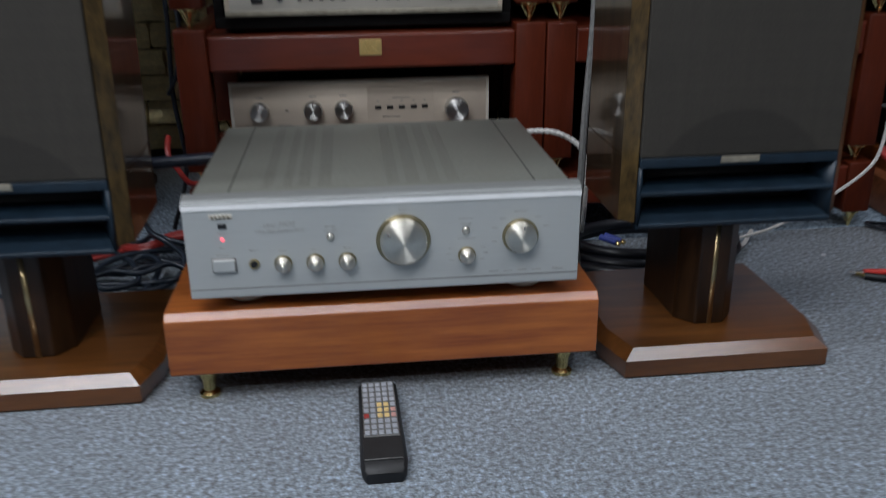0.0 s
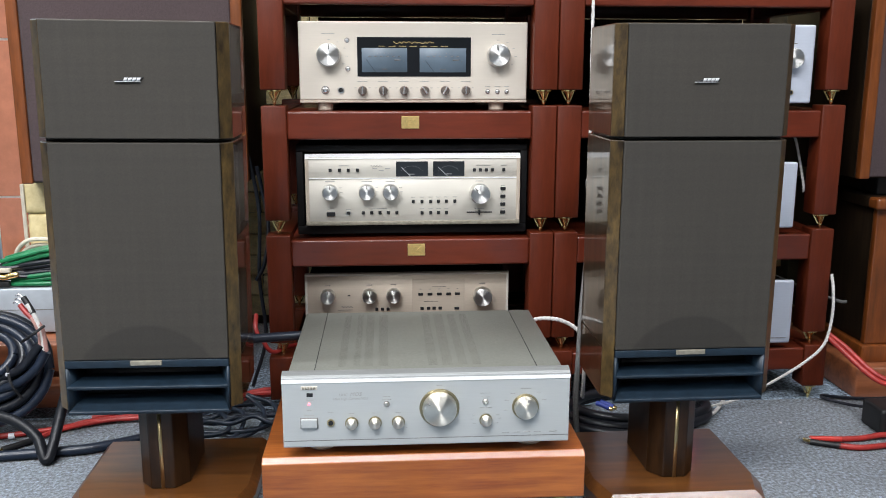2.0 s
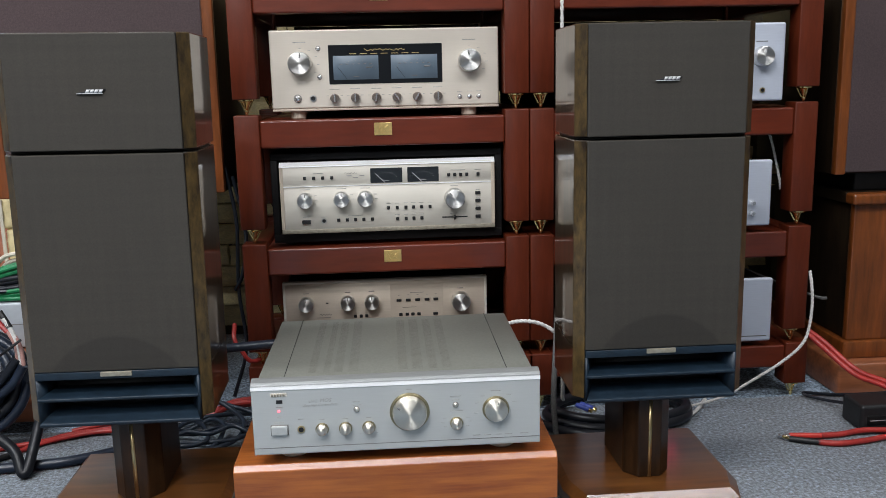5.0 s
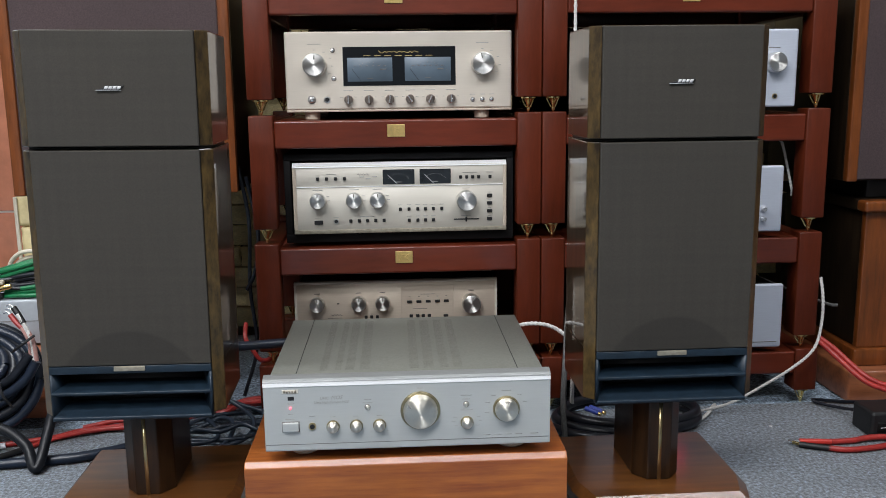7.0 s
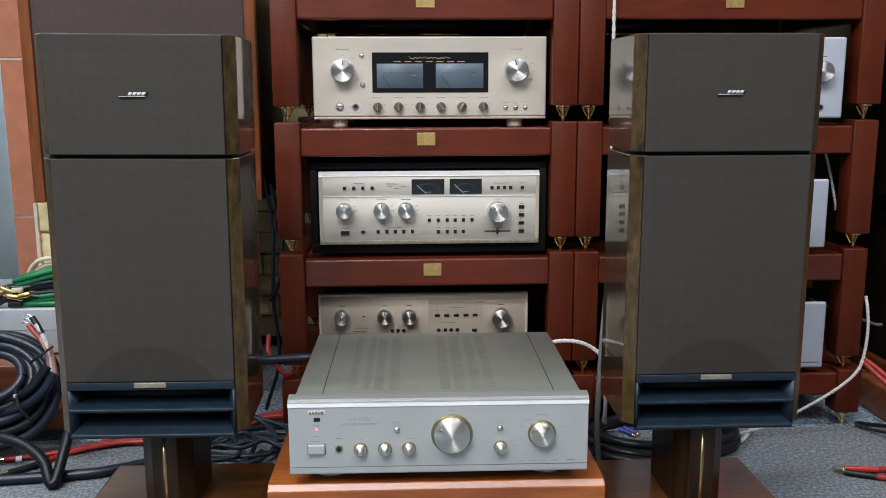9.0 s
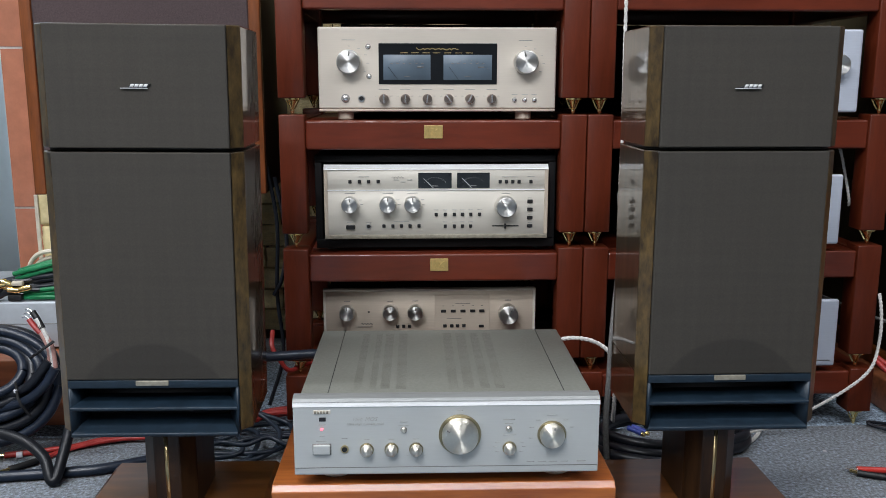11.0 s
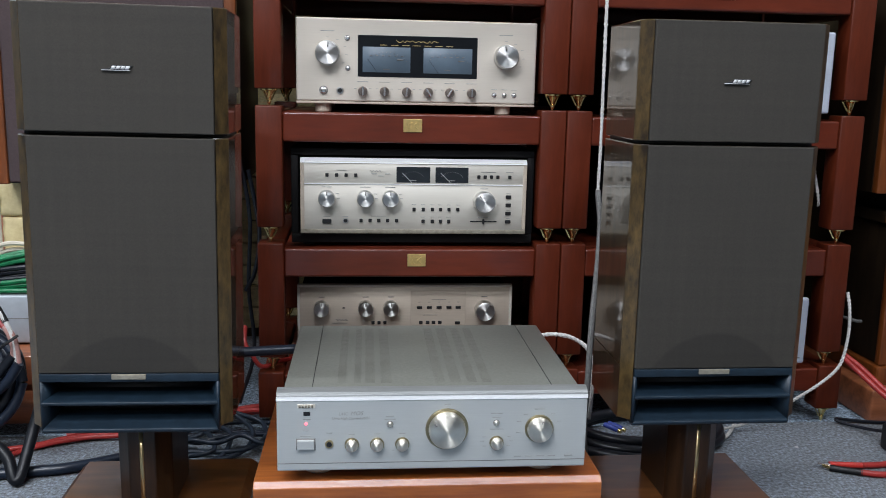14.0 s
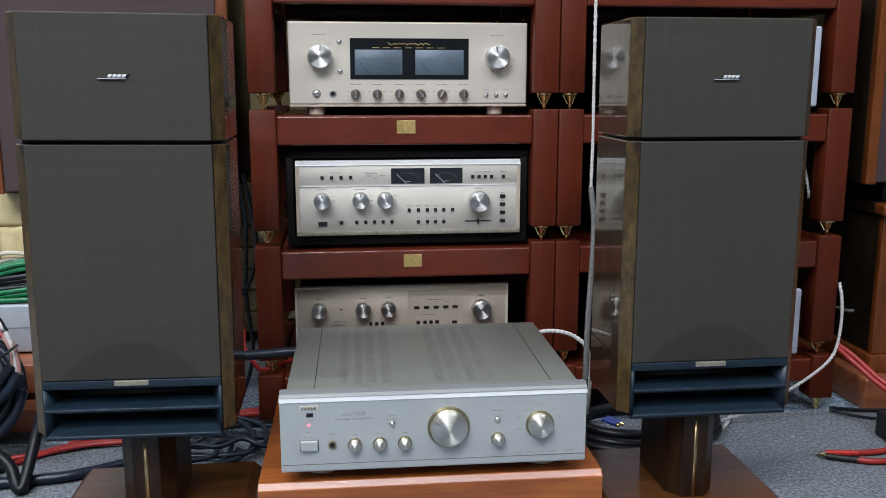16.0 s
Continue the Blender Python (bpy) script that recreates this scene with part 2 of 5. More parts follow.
def grille_cloth():
    """Grey-brown woven cloth, with the dark rim of the driver showing through."""
    m = mat("grille_cloth", (0.0468, 0.041, 0.033), 0.85, vary=0.08, scale=520, dirt=0.12, bump=0.04, bump_scale=900)
    nt, ns = m.node_tree, m.node_tree.nodes
    b = ns["Principled BSDF"]
    src = b.inputs["Base Color"].links[0].from_socket
    tc, dist, st, mul = ns.new("ShaderNodeTexCoord"), ns.new("ShaderNodeVectorMath"), ns.new("ShaderNodeMapRange"), ns.new("ShaderNodeMix")
    dist.operation = "DISTANCE"
    nt.links.new(tc.outputs["Object"], dist.inputs[0])
    dist.inputs[1].default_value = (0.0, -0.01, 0.205)
    st.inputs["From Min"].default_value, st.inputs["From Max"].default_value = 0.113, 0.118
    st.inputs["To Min"].default_value, st.inputs["To Max"].default_value = 0.72, 1.0
    nt.links.new(dist.outputs["Value"], st.inputs[0])
    mul.data_type, mul.blend_type = "RGBA", "MULTIPLY"
    mul.inputs[0].default_value = 1.0
    weave = None
    for stretch in ((1.0, 0.1, 0.04), (0.04, 0.1, 1.0)):
        mp, nz, mr = ns.new("ShaderNodeMapping"), ns.new("ShaderNodeTexNoise"), ns.new("ShaderNodeMapRange")
        mp.inputs["Scale"].default_value = stretch
        nz.inputs["Scale"].default_value, nz.inputs["Detail"].default_value = 90.0, 5
        mr.inputs["From Min"].default_value, mr.inputs["From Max"].default_value = 0.3, 0.7
        mr.inputs["To Min"].default_value, mr.inputs["To Max"].default_value = 0.94, 1.05
        nt.links.new(tc.outputs["Object"], mp.inputs[0])
        nt.links.new(mp.outputs[0], nz.inputs["Vector"])
        nt.links.new(nz.outputs[0], mr.inputs[0])
        both = ns.new("ShaderNodeMath")
        both.operation = "MULTIPLY"
        nt.links.new(weave or st.outputs[0], both.inputs[0])
        nt.links.new(mr.outputs[0], both.inputs[1])
        weave = both.outputs[0]
    nt.links.new(src, mul.inputs[6])
    nt.links.new(weave, mul.inputs[7])
    nt.links.new(mul.outputs[2], b.inputs["Base Color"])
    return m


CLOTH = grille_cloth()


def glow(name, color, strength):
    m = bpy.data.materials.new(name)
    m.use_nodes = True
    b = m.node_tree.nodes["Principled BSDF"]
    b.inputs["Base Color"].default_value = (*color, 1)
    b.inputs["Emission Color"].default_value = (*color, 1)
    b.inputs["Emission Strength"].default_value = strength
    return m


LED = glow("red_led", (1.0, 0.12, 0.16), 3.0)
TUBEGLOW = glow("lamp_diffuser", (0.95, 0.98, 1.0), 4.0)

# ---- geometry ----
OFF = {}


def thing(name, label, category, loc=(0, 0, 0), group="", kind=""):
    ob = new(name)
    ob.location = loc
    OFF[ob] = Vector(loc)
    return tagged(ob, label, category, group, kind)


def mesh_of(name, bm, material, off=Vector((0, 0, 0)), sharp=38):
    for v in bm.verts:
        v.co -= off
    bm.normal_update()
    area = {fc: fc.calc_area() for fc in bm.faces}
    for e in bm.edges:
        if len(e.link_faces) == 2:
            turn = e.calc_face_angle(0.0)
            a, b = area[e.link_faces[0]], area[e.link_faces[1]]
            e.smooth = not (turn > radians(sharp) or (turn > 0.05 and max(a, b) > 8 * min(a, b)))
    me = bpy.data.meshes.new(name)
    bm.to_mesh(me)
    bm.free()
    me.materials.append(material)
    me.polygons.foreach_set("use_smooth", [True] * len(me.polygons))
    return me


def part(name, bm, material, parent, label=""):
    """One mesh under a thing or a part; bm is in world metres."""
    ob = new(name, mesh_of(name, bm, material, OFF[parent]))
    ob.parent = parent
    OFF[ob] = OFF[parent]
    return tagged(ob, label)


def solid(name, bm, material, label, category, kind="", loc=(0, 0, 0), group=""):
    ob = new(name, mesh_of(name, bm, material, Vector(loc)))
    ob.location = loc
    OFF[ob] = Vector(loc)
    return tagged(ob, label, category, group, kind)


def box(x0, x1, y0, y1, z0, z1, b=0.0, seg=2, bm=None):
    bm2 = bmesh.new()
    bmesh.ops.create_cube(bm2, size=1.0)
    for v in bm2.verts:
        v.co = Vector(((x0 + x1) / 2 + v.co.x * (x1 - x0), (y0 + y1) / 2 + v.co.y * (y1 - y0), (z0 + z1) / 2 + v.co.z * (z1 - z0)))
    if b:
        bmesh.ops.bevel(bm2, geom=bm2.edges[:], offset=b, segments=seg, affect="EDGES", profile=0.5)
    return join(bm, bm2)


def join(bm, other):
    if bm is None:
        return other
    me = bpy.data.meshes.new("tmp")
    other.to_mesh(me)
    other.free()
    bm.from_mesh(me)
    bpy.data.meshes.remove(me)
    return bm


def prism(poly, z0, z1, b=0.0, seg=2, top_scale=None):
    """An upright prism on a plan polygon."""
    bm = bmesh.new()
    lo = [bm.verts.new((x, y, z0)) for x, y in poly]
    hi = [bm.verts.new((x, y, z1)) for x, y in poly]
    n = len(poly)
    bm.faces.new(lo[::-1])
    bm.faces.new(hi)
    for i in range(n):
        bm.faces.new((lo[i], lo[(i + 1) % n], hi[(i + 1) % n], hi[i]))
    bmesh.ops.recalc_face_normals(bm, faces=bm.faces)
    if b:
        bmesh.ops.bevel(bm, geom=bm.edges[:], offset=b, segments=seg, affect="EDGES", profile=0.5)
    return bm


def extrude_x(poly, x0, x1, b=0.0):
    """A bar along x on a (y, z) section."""
    bm = prism([(p, q) for p, q in poly], x0, x1, b)
    for v in bm.verts:
        v.co = Vector((v.co.z, v.co.x, v.co.y))
    bmesh.ops.recalc_face_normals(bm, faces=bm.faces)
    return bm


def lathe(profile, origin, axis="-y", seg=32, bm=None):
    """A turned body: profile of (radius, distance along the axis)."""
    out = bmesh.new()
    o = Vector(origin)
    ex, ey, ez = {"-y": (Vector((1, 0, 0)), Vector((0, 0, 1)), Vector((0, -1, 0))), "z": (Vector((1, 0, 0)), Vector((0, 1, 0)), Vector((0, 0, 1))),
                  "x": (Vector((0, 1, 0)), Vector((0, 0, 1)), Vector((1, 0, 0)))}[axis]
    rings = []
    for r, d in profile:
        if r < 1e-6:
            rings.append([out.verts.new(o + ez * d)])
        else:
            rings.append([out.verts.new(o + ez * d + (ex * math.cos(a) + ey * math.sin(a)) * r) for a in [2 * math.pi * i / seg for i in range(seg)]])
    for a, b in zip(rings, rings[1:]):
        for i in range(seg):
            j = (i + 1) % seg
            if len(a) == 1 and len(b) > 1:
                out.faces.new((a[0], b[j], b[i]))
            elif len(b) == 1 and len(a) > 1:
                out.faces.new((a[i], a[j], b[0]))
            elif len(a) > 1:
                out.faces.new((a[i], a[j], b[j], b[i]))
    for ring, flip in ((rings[0], True), (rings[-1], False)):
        if len(ring) > 1:
            out.faces.new(ring[::-1] if flip else ring)
    bmesh.ops.recalc_face_normals(out, faces=out.faces)
    return join(bm, out)


def spline(points, steps=8):
    p = [Vector(q) for q in points]
    p = [2 * p[0] - p[1]] + p + [2 * p[-1] - p[-2]]
    out = []
    for i in range(1, len(p) - 2):
        for k in range(steps):
            t = k / steps
            a, b, c, d = p[i - 1:i + 3]
            out.append(0.5 * (2 * b + (c - a) * t + (2 * a - 5 * b + 4 * c - d) * t * t + (3 * b - a - 3 * c + d) * t ** 3))
    return out + [p[-2]]


def tube(points, r, seg=8, steps=8, bm=None, smooth=True, flat=1.0):
    pts = spline(points, steps) if smooth else [Vector(q) for q in points]
    out = bmesh.new()
    side, rings = None, []
    for i, q in enumerate(pts):
        d = (pts[min(i + 1, len(pts) - 1)] - pts[max(i - 1, 0)]).normalized()
        if side is None:
            side = d.cross(Vector((0.13, 0.2, 1))).normalized()
        side = (side - d * side.dot(d)).normalized()
        up = d.cross(side)
        rings.append([out.verts.new(q + (side * math.cos(a) + up * math.sin(a) * flat) * r) for a in [2 * math.pi * k / seg for k in range(seg)]])
    for a, b in zip(rings, rings[1:]):
        for k in range(seg):
            out.faces.new((a[k], a[(k + 1) % seg], b[(k + 1) % seg], b[k]))
    out.faces.new(rings[0][::-1])
    out.faces.new(rings[-1])
    bmesh.ops.recalc_face_normals(out, faces=out.faces)
    return join(bm, out)


def twisted(points, r, pitch=0.017):
    """Two strands wound round a path."""
    pts = spline(points, 14)
    run, a, b = 0.0, [], []
    for i, q in enumerate(pts):
        d = (pts[min(i + 1, len(pts) - 1)] - pts[max(i - 1, 0)]).normalized()
        run += (q - pts[i - 1]).length if i else 0.0
        u = d.cross(Vector((0.3, 1, 0.2))).normalized()
        v = d.cross(u)
        off = (u * math.cos(run / pitch * 6.283) + v * math.sin(run / pitch * 6.283)) * r * 0.36
        a.append(q + off)
        b.append(q - off)
    return tube(b, r * 0.7, 7, 1, tube(a, r * 0.7, 7, 1, smooth=False), smooth=False)


def lettering(text, size, x, y, z, shear=0.0):
    """Raised letters that face the room, with their left foot at x, z."""
    cu = bpy.data.curves.new("letters", "FONT")
    cu.body, cu.size, cu.extrude, cu.resolution_u, cu.shear = text, size, 0.0002, 2, shear
    ob = bpy.data.objects.new("letters", cu)
    me = bpy.data.meshes.new_from_object(ob)
    bm = bmesh.new()
    bm.from_mesh(me)
    bpy.data.objects.remove(ob)
    bpy.data.meshes.remove(me)
    for v in bm.verts:
        v.co = Vector((x + v.co.x, y - v.co.z, z + v.co.y))
    return bm


def print_marks(parent, rows, y, material=None):
    """Small print, too fine to pick apart."""
    return tagged(part("small_print", marks(rows, y), material or INK, parent), kind="stuff")


def marks(rows, y, bm=None):
    """Small printed bars: (x centre, z centre, width, height)."""
    out = bm or bmesh.new()
    for x, z, w, h in rows:
        out = box(x - w / 2, x + w / 2, y - 0.0003, y + 0.0005, z - h / 2, z + h / 2, bm=out)
    return out


def knob(parent, x, y, z, r, depth, face=None, side=None, collar=None, pointer=0.0, label="", dome=0.0):
    """A turned knob on a front at y, with a spun face, an optional collar and pointer line."""
    k = part("knob", lathe([(r * 0.98, -0.001), (r, depth * 0.2), (r * 0.99, depth * 0.8), (r * 0.93, depth * 0.97), (r * 0.88, depth)], (x, y, z), seg=40),
             side or STEELSIDE, parent, label)
    part("knob_face", lathe([(r * 0.9, depth * 0.98), (r * 0.88, depth + 0.0006), (r * 0.66, depth + 0.0008 + dome * 0.5), (r * 0.36, depth + 0.0009 + dome * 0.86), (0, depth + 0.0009 + dome)], (x, y, z), seg=40), face or STEEL, k)
    if collar:
        part("collar", lathe([(collar, -0.001), (collar, 0.0012), (collar * 0.96, 0.0028), (r * 1.01, 0.0028)], (x, y, z), seg=40), COLLAR, k, "thin olive-gold ring")
    if pointer is not None:
        pm = box(x - r * 0.05, x + r * 0.05, y - depth - 0.0014 - dome * 0.3, y - depth - 0.0004, z + r * 0.45, z + r * 0.86)
        bmesh.ops.rotate(pm, cent=(x, y, z), matrix=Matrix.Rotation(radians(pointer), 3, "Y"), verts=pm.verts)
        part("pointer", pm, INK, k)
    return k


def button(parent, x, y, z, w, h, d, m, name="button"):
    return part(name, box(x - w / 2, x + w / 2, y - d, y + 0.001, z - h / 2, z + h / 2, min(w, h) * 0.12, 1), m, parent)


def round_button(parent, x, y, z, r, d, m, name="button"):
    """A domed push button in a dark ring."""
    ob = part(name, lathe([(r, -0.001), (r, d * 0.45), (r * 0.9, d * 0.72), (r * 0.6, d * 0.94), (0, d)], (x, y, z), seg=24), m, parent)
    part("ring", lathe([(r * 1.22, -0.0008), (r * 1.22, 0.0006), (r * 1.0, 0.0006)], (x, y, z), seg=24), INK, ob)
    return ob


def jack(parent, x, y, z, r, rim=None):
    j = part("headphone_jack", lathe([(r, -0.001), (r, 0.002), (r * 0.62, 0.0024), (r * 0.6, 0.0008), (0, 0.0006)], (x, y, z), seg=24), rim or GOLD, parent, "metal-rimmed socket")
    part("hole", lathe([(r * 0.68, 0.0009), (r * 0.66, 0.0026), (0, 0.0026)], (x, y, z), seg=20), BLACK, j)


# ---- the room ----
slab = box(-2.6, 2.8, -4.2, -0.03, -0.05, 0.0)
slab = box(-2.6, 0.25, -0.03, 0.75, -0.05, 0.0, bm=slab)
slab = box(0.25, 2.8, -0.03, 0.75, -0.05, -0.017, bm=slab)
solid("floor", slab, CARPET, "worn blue-grey needle-felt carpet", "floor", "structure")
# Ceiling and south, east and west walls are unseen; their tones limit fill light.
solid("ceiling", box(-2.6, 2.8, -4.2, 0.75, CEIL, CEIL + 0.08), CEILING, "unseen plain painted ceiling closing the room", "ceiling", "structure")
solid("wall_north", box(-0.985, 2.8, 0.64, 0.75, 0.0, CEIL), STONEJOINT, "back wall clad in cream split stone", "wall", "structure")
solid("wall_south", box(-2.6, 2.8, -4.3, -4.2, 0.0, CEIL), WALL, "unseen plain wall, grey set to limit fill light", "wall", "structure")
solid("wall_east", box(2.8, 2.9, -4.2, 0.75, 0.0, CEIL), WALL, "unseen plain wall, grey set to limit fill light", "wall", "structure")
solid("wall_west", box(-2.7, -2.6, -4.2, 0.75, 0.0, CEIL), WALL, "unseen plain wall, grey set to limit fill light", "wall", "structure")
solid("wall_northwest", box(-2.6, -1.063, 0.56, 0.75, 0.0, CEIL), PALEBLUE, "pale blue painted wall panel", "wall", "structure")
solid("wall_pier", box(-1.063, -0.985, 0.556, 0.75, 0.0, CEIL), GROUT, "narrow pier faced with terracotta tiles", "wall", "structure")

# Batten bodies for the assumed tubes; none of them is in view.
for tx, ty, watts in TUBES:
    lamp = thing("unseen_ceiling_light", "unseen white fluorescent batten assumed on the ceiling", "ceiling light", (tx, ty, CEIL), "ceiling lights")
    part("housing", box(tx - 0.62, tx + 0.62, ty - 0.09, ty + 0.09, CEIL - 0.05, CEIL, 0.006), CEILING, lamp)
    part("diffuser", box(tx - 0.6, tx + 0.6, ty - 0.07, ty + 0.07, CEIL - 0.07, CEIL - 0.05, 0.006), TUBEGLOW, lamp)


# ---- stacking rack ----
def spike(parent, x, y, z, h=0.031):
    """A brass foot: a flange on three fins that meet in a bullet tip."""
    f = part("spike_foot", lathe([(0.0006, 0), (0.0026, h * 0.1), (0.0040, h * 0.2), (0.0040, h * 0.33), (0.0028, h * 0.37), (0.0052, h * 0.6), (0.0095, h * 0.84), (0.0152, h * 0.9),
                                  (0.0158, h * 0.93), (0.0158, h)], (x, y, z), "z", 24), BRASS, parent, "brass cone foot")
    fins = None
    for a in (30, 150, 270):
        c, s = math.cos(radians(a)), math.sin(radians(a))
        fin = bmesh.new()
        ring = []
        for w in (-0.0011, 0.0011):
            ring.append([fin.verts.new((x + r * c - w * s, y + r * s + w * c, z + h * q)) for r, q in ((0.003, 0.3), (0.0062, 0.32), (0.0105, 0.6), (0.0155, 0.905), (0.0125, 0.905), (0.0085, 0.62), (0.0045, 0.42))])
        n = len(ring[0])
        fin.faces.new(ring[0][::-1])
        fin.faces.new(ring[1])
        for k in range(n):
            fin.faces.new((ring[0][k], ring[0][(k + 1) % n], ring[1][(k + 1) % n], ring[1][k]))
        bmesh.ops.recalc_face_normals(fin, faces=fin.faces)
        fins = join(fins, fin)
    part("fin", fins, BRASS, f)


def rack_module(x0, x1, tip, top, plaque=None, depth=0.44, foot=0.031, rail=0.056, drop=0.011):
    """A frame of four posts on cones, with front rail and shelf near the top."""
    w = 0.0495
    th = thing("rack_module", "dark cherry red lacquered rack frame on brass cones", "audio rack", ((x0 + x1) / 2, depth / 2, tip), "stacked rack frames")
    for px in (x0, x1 - w):
        for py in (0.0, depth - w):
            part("post", box(px, px + w, py, py + w, tip + foot, top, 0.0025), CHERRY_UP, th)
            spike(th, px + w / 2, py + w / 2 if py else 0.018, tip, foot)
        part("side_rail", box(px + 0.006, px + w - 0.006, w, depth - w, top - drop - rail, top - drop, 0.002), CHERRY, th)
    part("front_rail", box(x0 + w, x1 - w, 0.004, 0.034, top - drop - rail, top - drop, 0.004, 3), CHERRY, th)
    part("back_rail", box(x0 + w, x1 - w, depth - 0.034, depth - 0.004, top - drop - rail, top - drop, 0.003), CHERRY, th)
    part("shelf", box(x0 + w, x1 - w, 0.034, depth - 0.034, top - drop - 0.02, top - drop - 0.001), CHERRY, th)
    # Added black sheet: stands in for the shade inside the open frame.
    part("dark_rack_sheet", box(x0 + (0.09 if x0 < 0 else 0.002), x1 - (0.0 if x0 < 0 else w), depth + 0.0005, depth + 0.006, max(tip - 0.012, 0.002), top - drop - rail), CHASSIS, th, "thin black sheet added for the dark inside the rack")
    if plaque is not None:
        zc = top - drop - rail / 2 + 0.006
        p = part("plaque", box(plaque - 0.018, plaque + 0.018, 0.002, 0.0045, zc - 0.0125, zc + 0.0125, 0.0008), PLAQUE, th, "small brass plate with a worn engraved emblem")
        em = tube([(plaque - 0.011, 0.0016, zc + 0.006), (plaque - 0.004, 0.0016, zc - 0.007), (plaque + 0.002, 0.0016, zc), (plaque + 0.010, 0.0016, zc + 0.007)], 0.0008, 5, 4)
        em = tube([(plaque - 0.010, 0.0016, zc - 0.006), (plaque - 0.002, 0.0016, zc + 0.006), (plaque + 0.003, 0.0016, zc - 0.001), (plaque + 0.011, 0.0016, zc - 0.007)], 0.0008, 5, 4, em)
        part("emblem", em, PLAQUE, p)
    return th


RACK_A, RACK_B = (-0.306, 0.2865), (0.2885, 0.895)
LEVELS = [0.111, 0.3705, 0.632, 0.894]
for (ra, rb), cxp in ((RACK_A, -0.0105), (RACK_B, 0.5905)):
    low = -0.017 if ra > 0 else 0.0
    rack_module(ra - 0.003, rb + 0.008, low, LEVELS[0], None, foot=0.017 - low, rail=0.05, drop=0.006)
    for i in range(3):
        rack_module(ra, rb, LEVELS[i], LEVELS[i + 1], cxp + (0.011 if i == 0 else 0.0))


# ---- amplifiers in the rack ----
def unit_body(th, x0, x1, y0, z0, z1, depth, material=None):
    part("chassis", box(x0 + 0.008, x1 - 0.008, y0 + 0.008, y0 + depth, z0 + 0.006, z1 - 0.006, 0.002, 1), material or CHASSIS, th, "black sheet-metal case")


def unit_feet(th, x0, x1, y0, base, z0, r=0.016, m=None):
    for fx in (x0 + 0.05, x1 - 0.06):
        for fy in (y0 + 0.05, y0 + 0.3):
            part("foot", lathe([(r * 0.9, 0), (r, 0.002), (r, z0 - base - 0.001), (r * 0.9, z0 - base + 0.008)], (fx, fy, base), "z", 24), m or STEELSIDE, th)


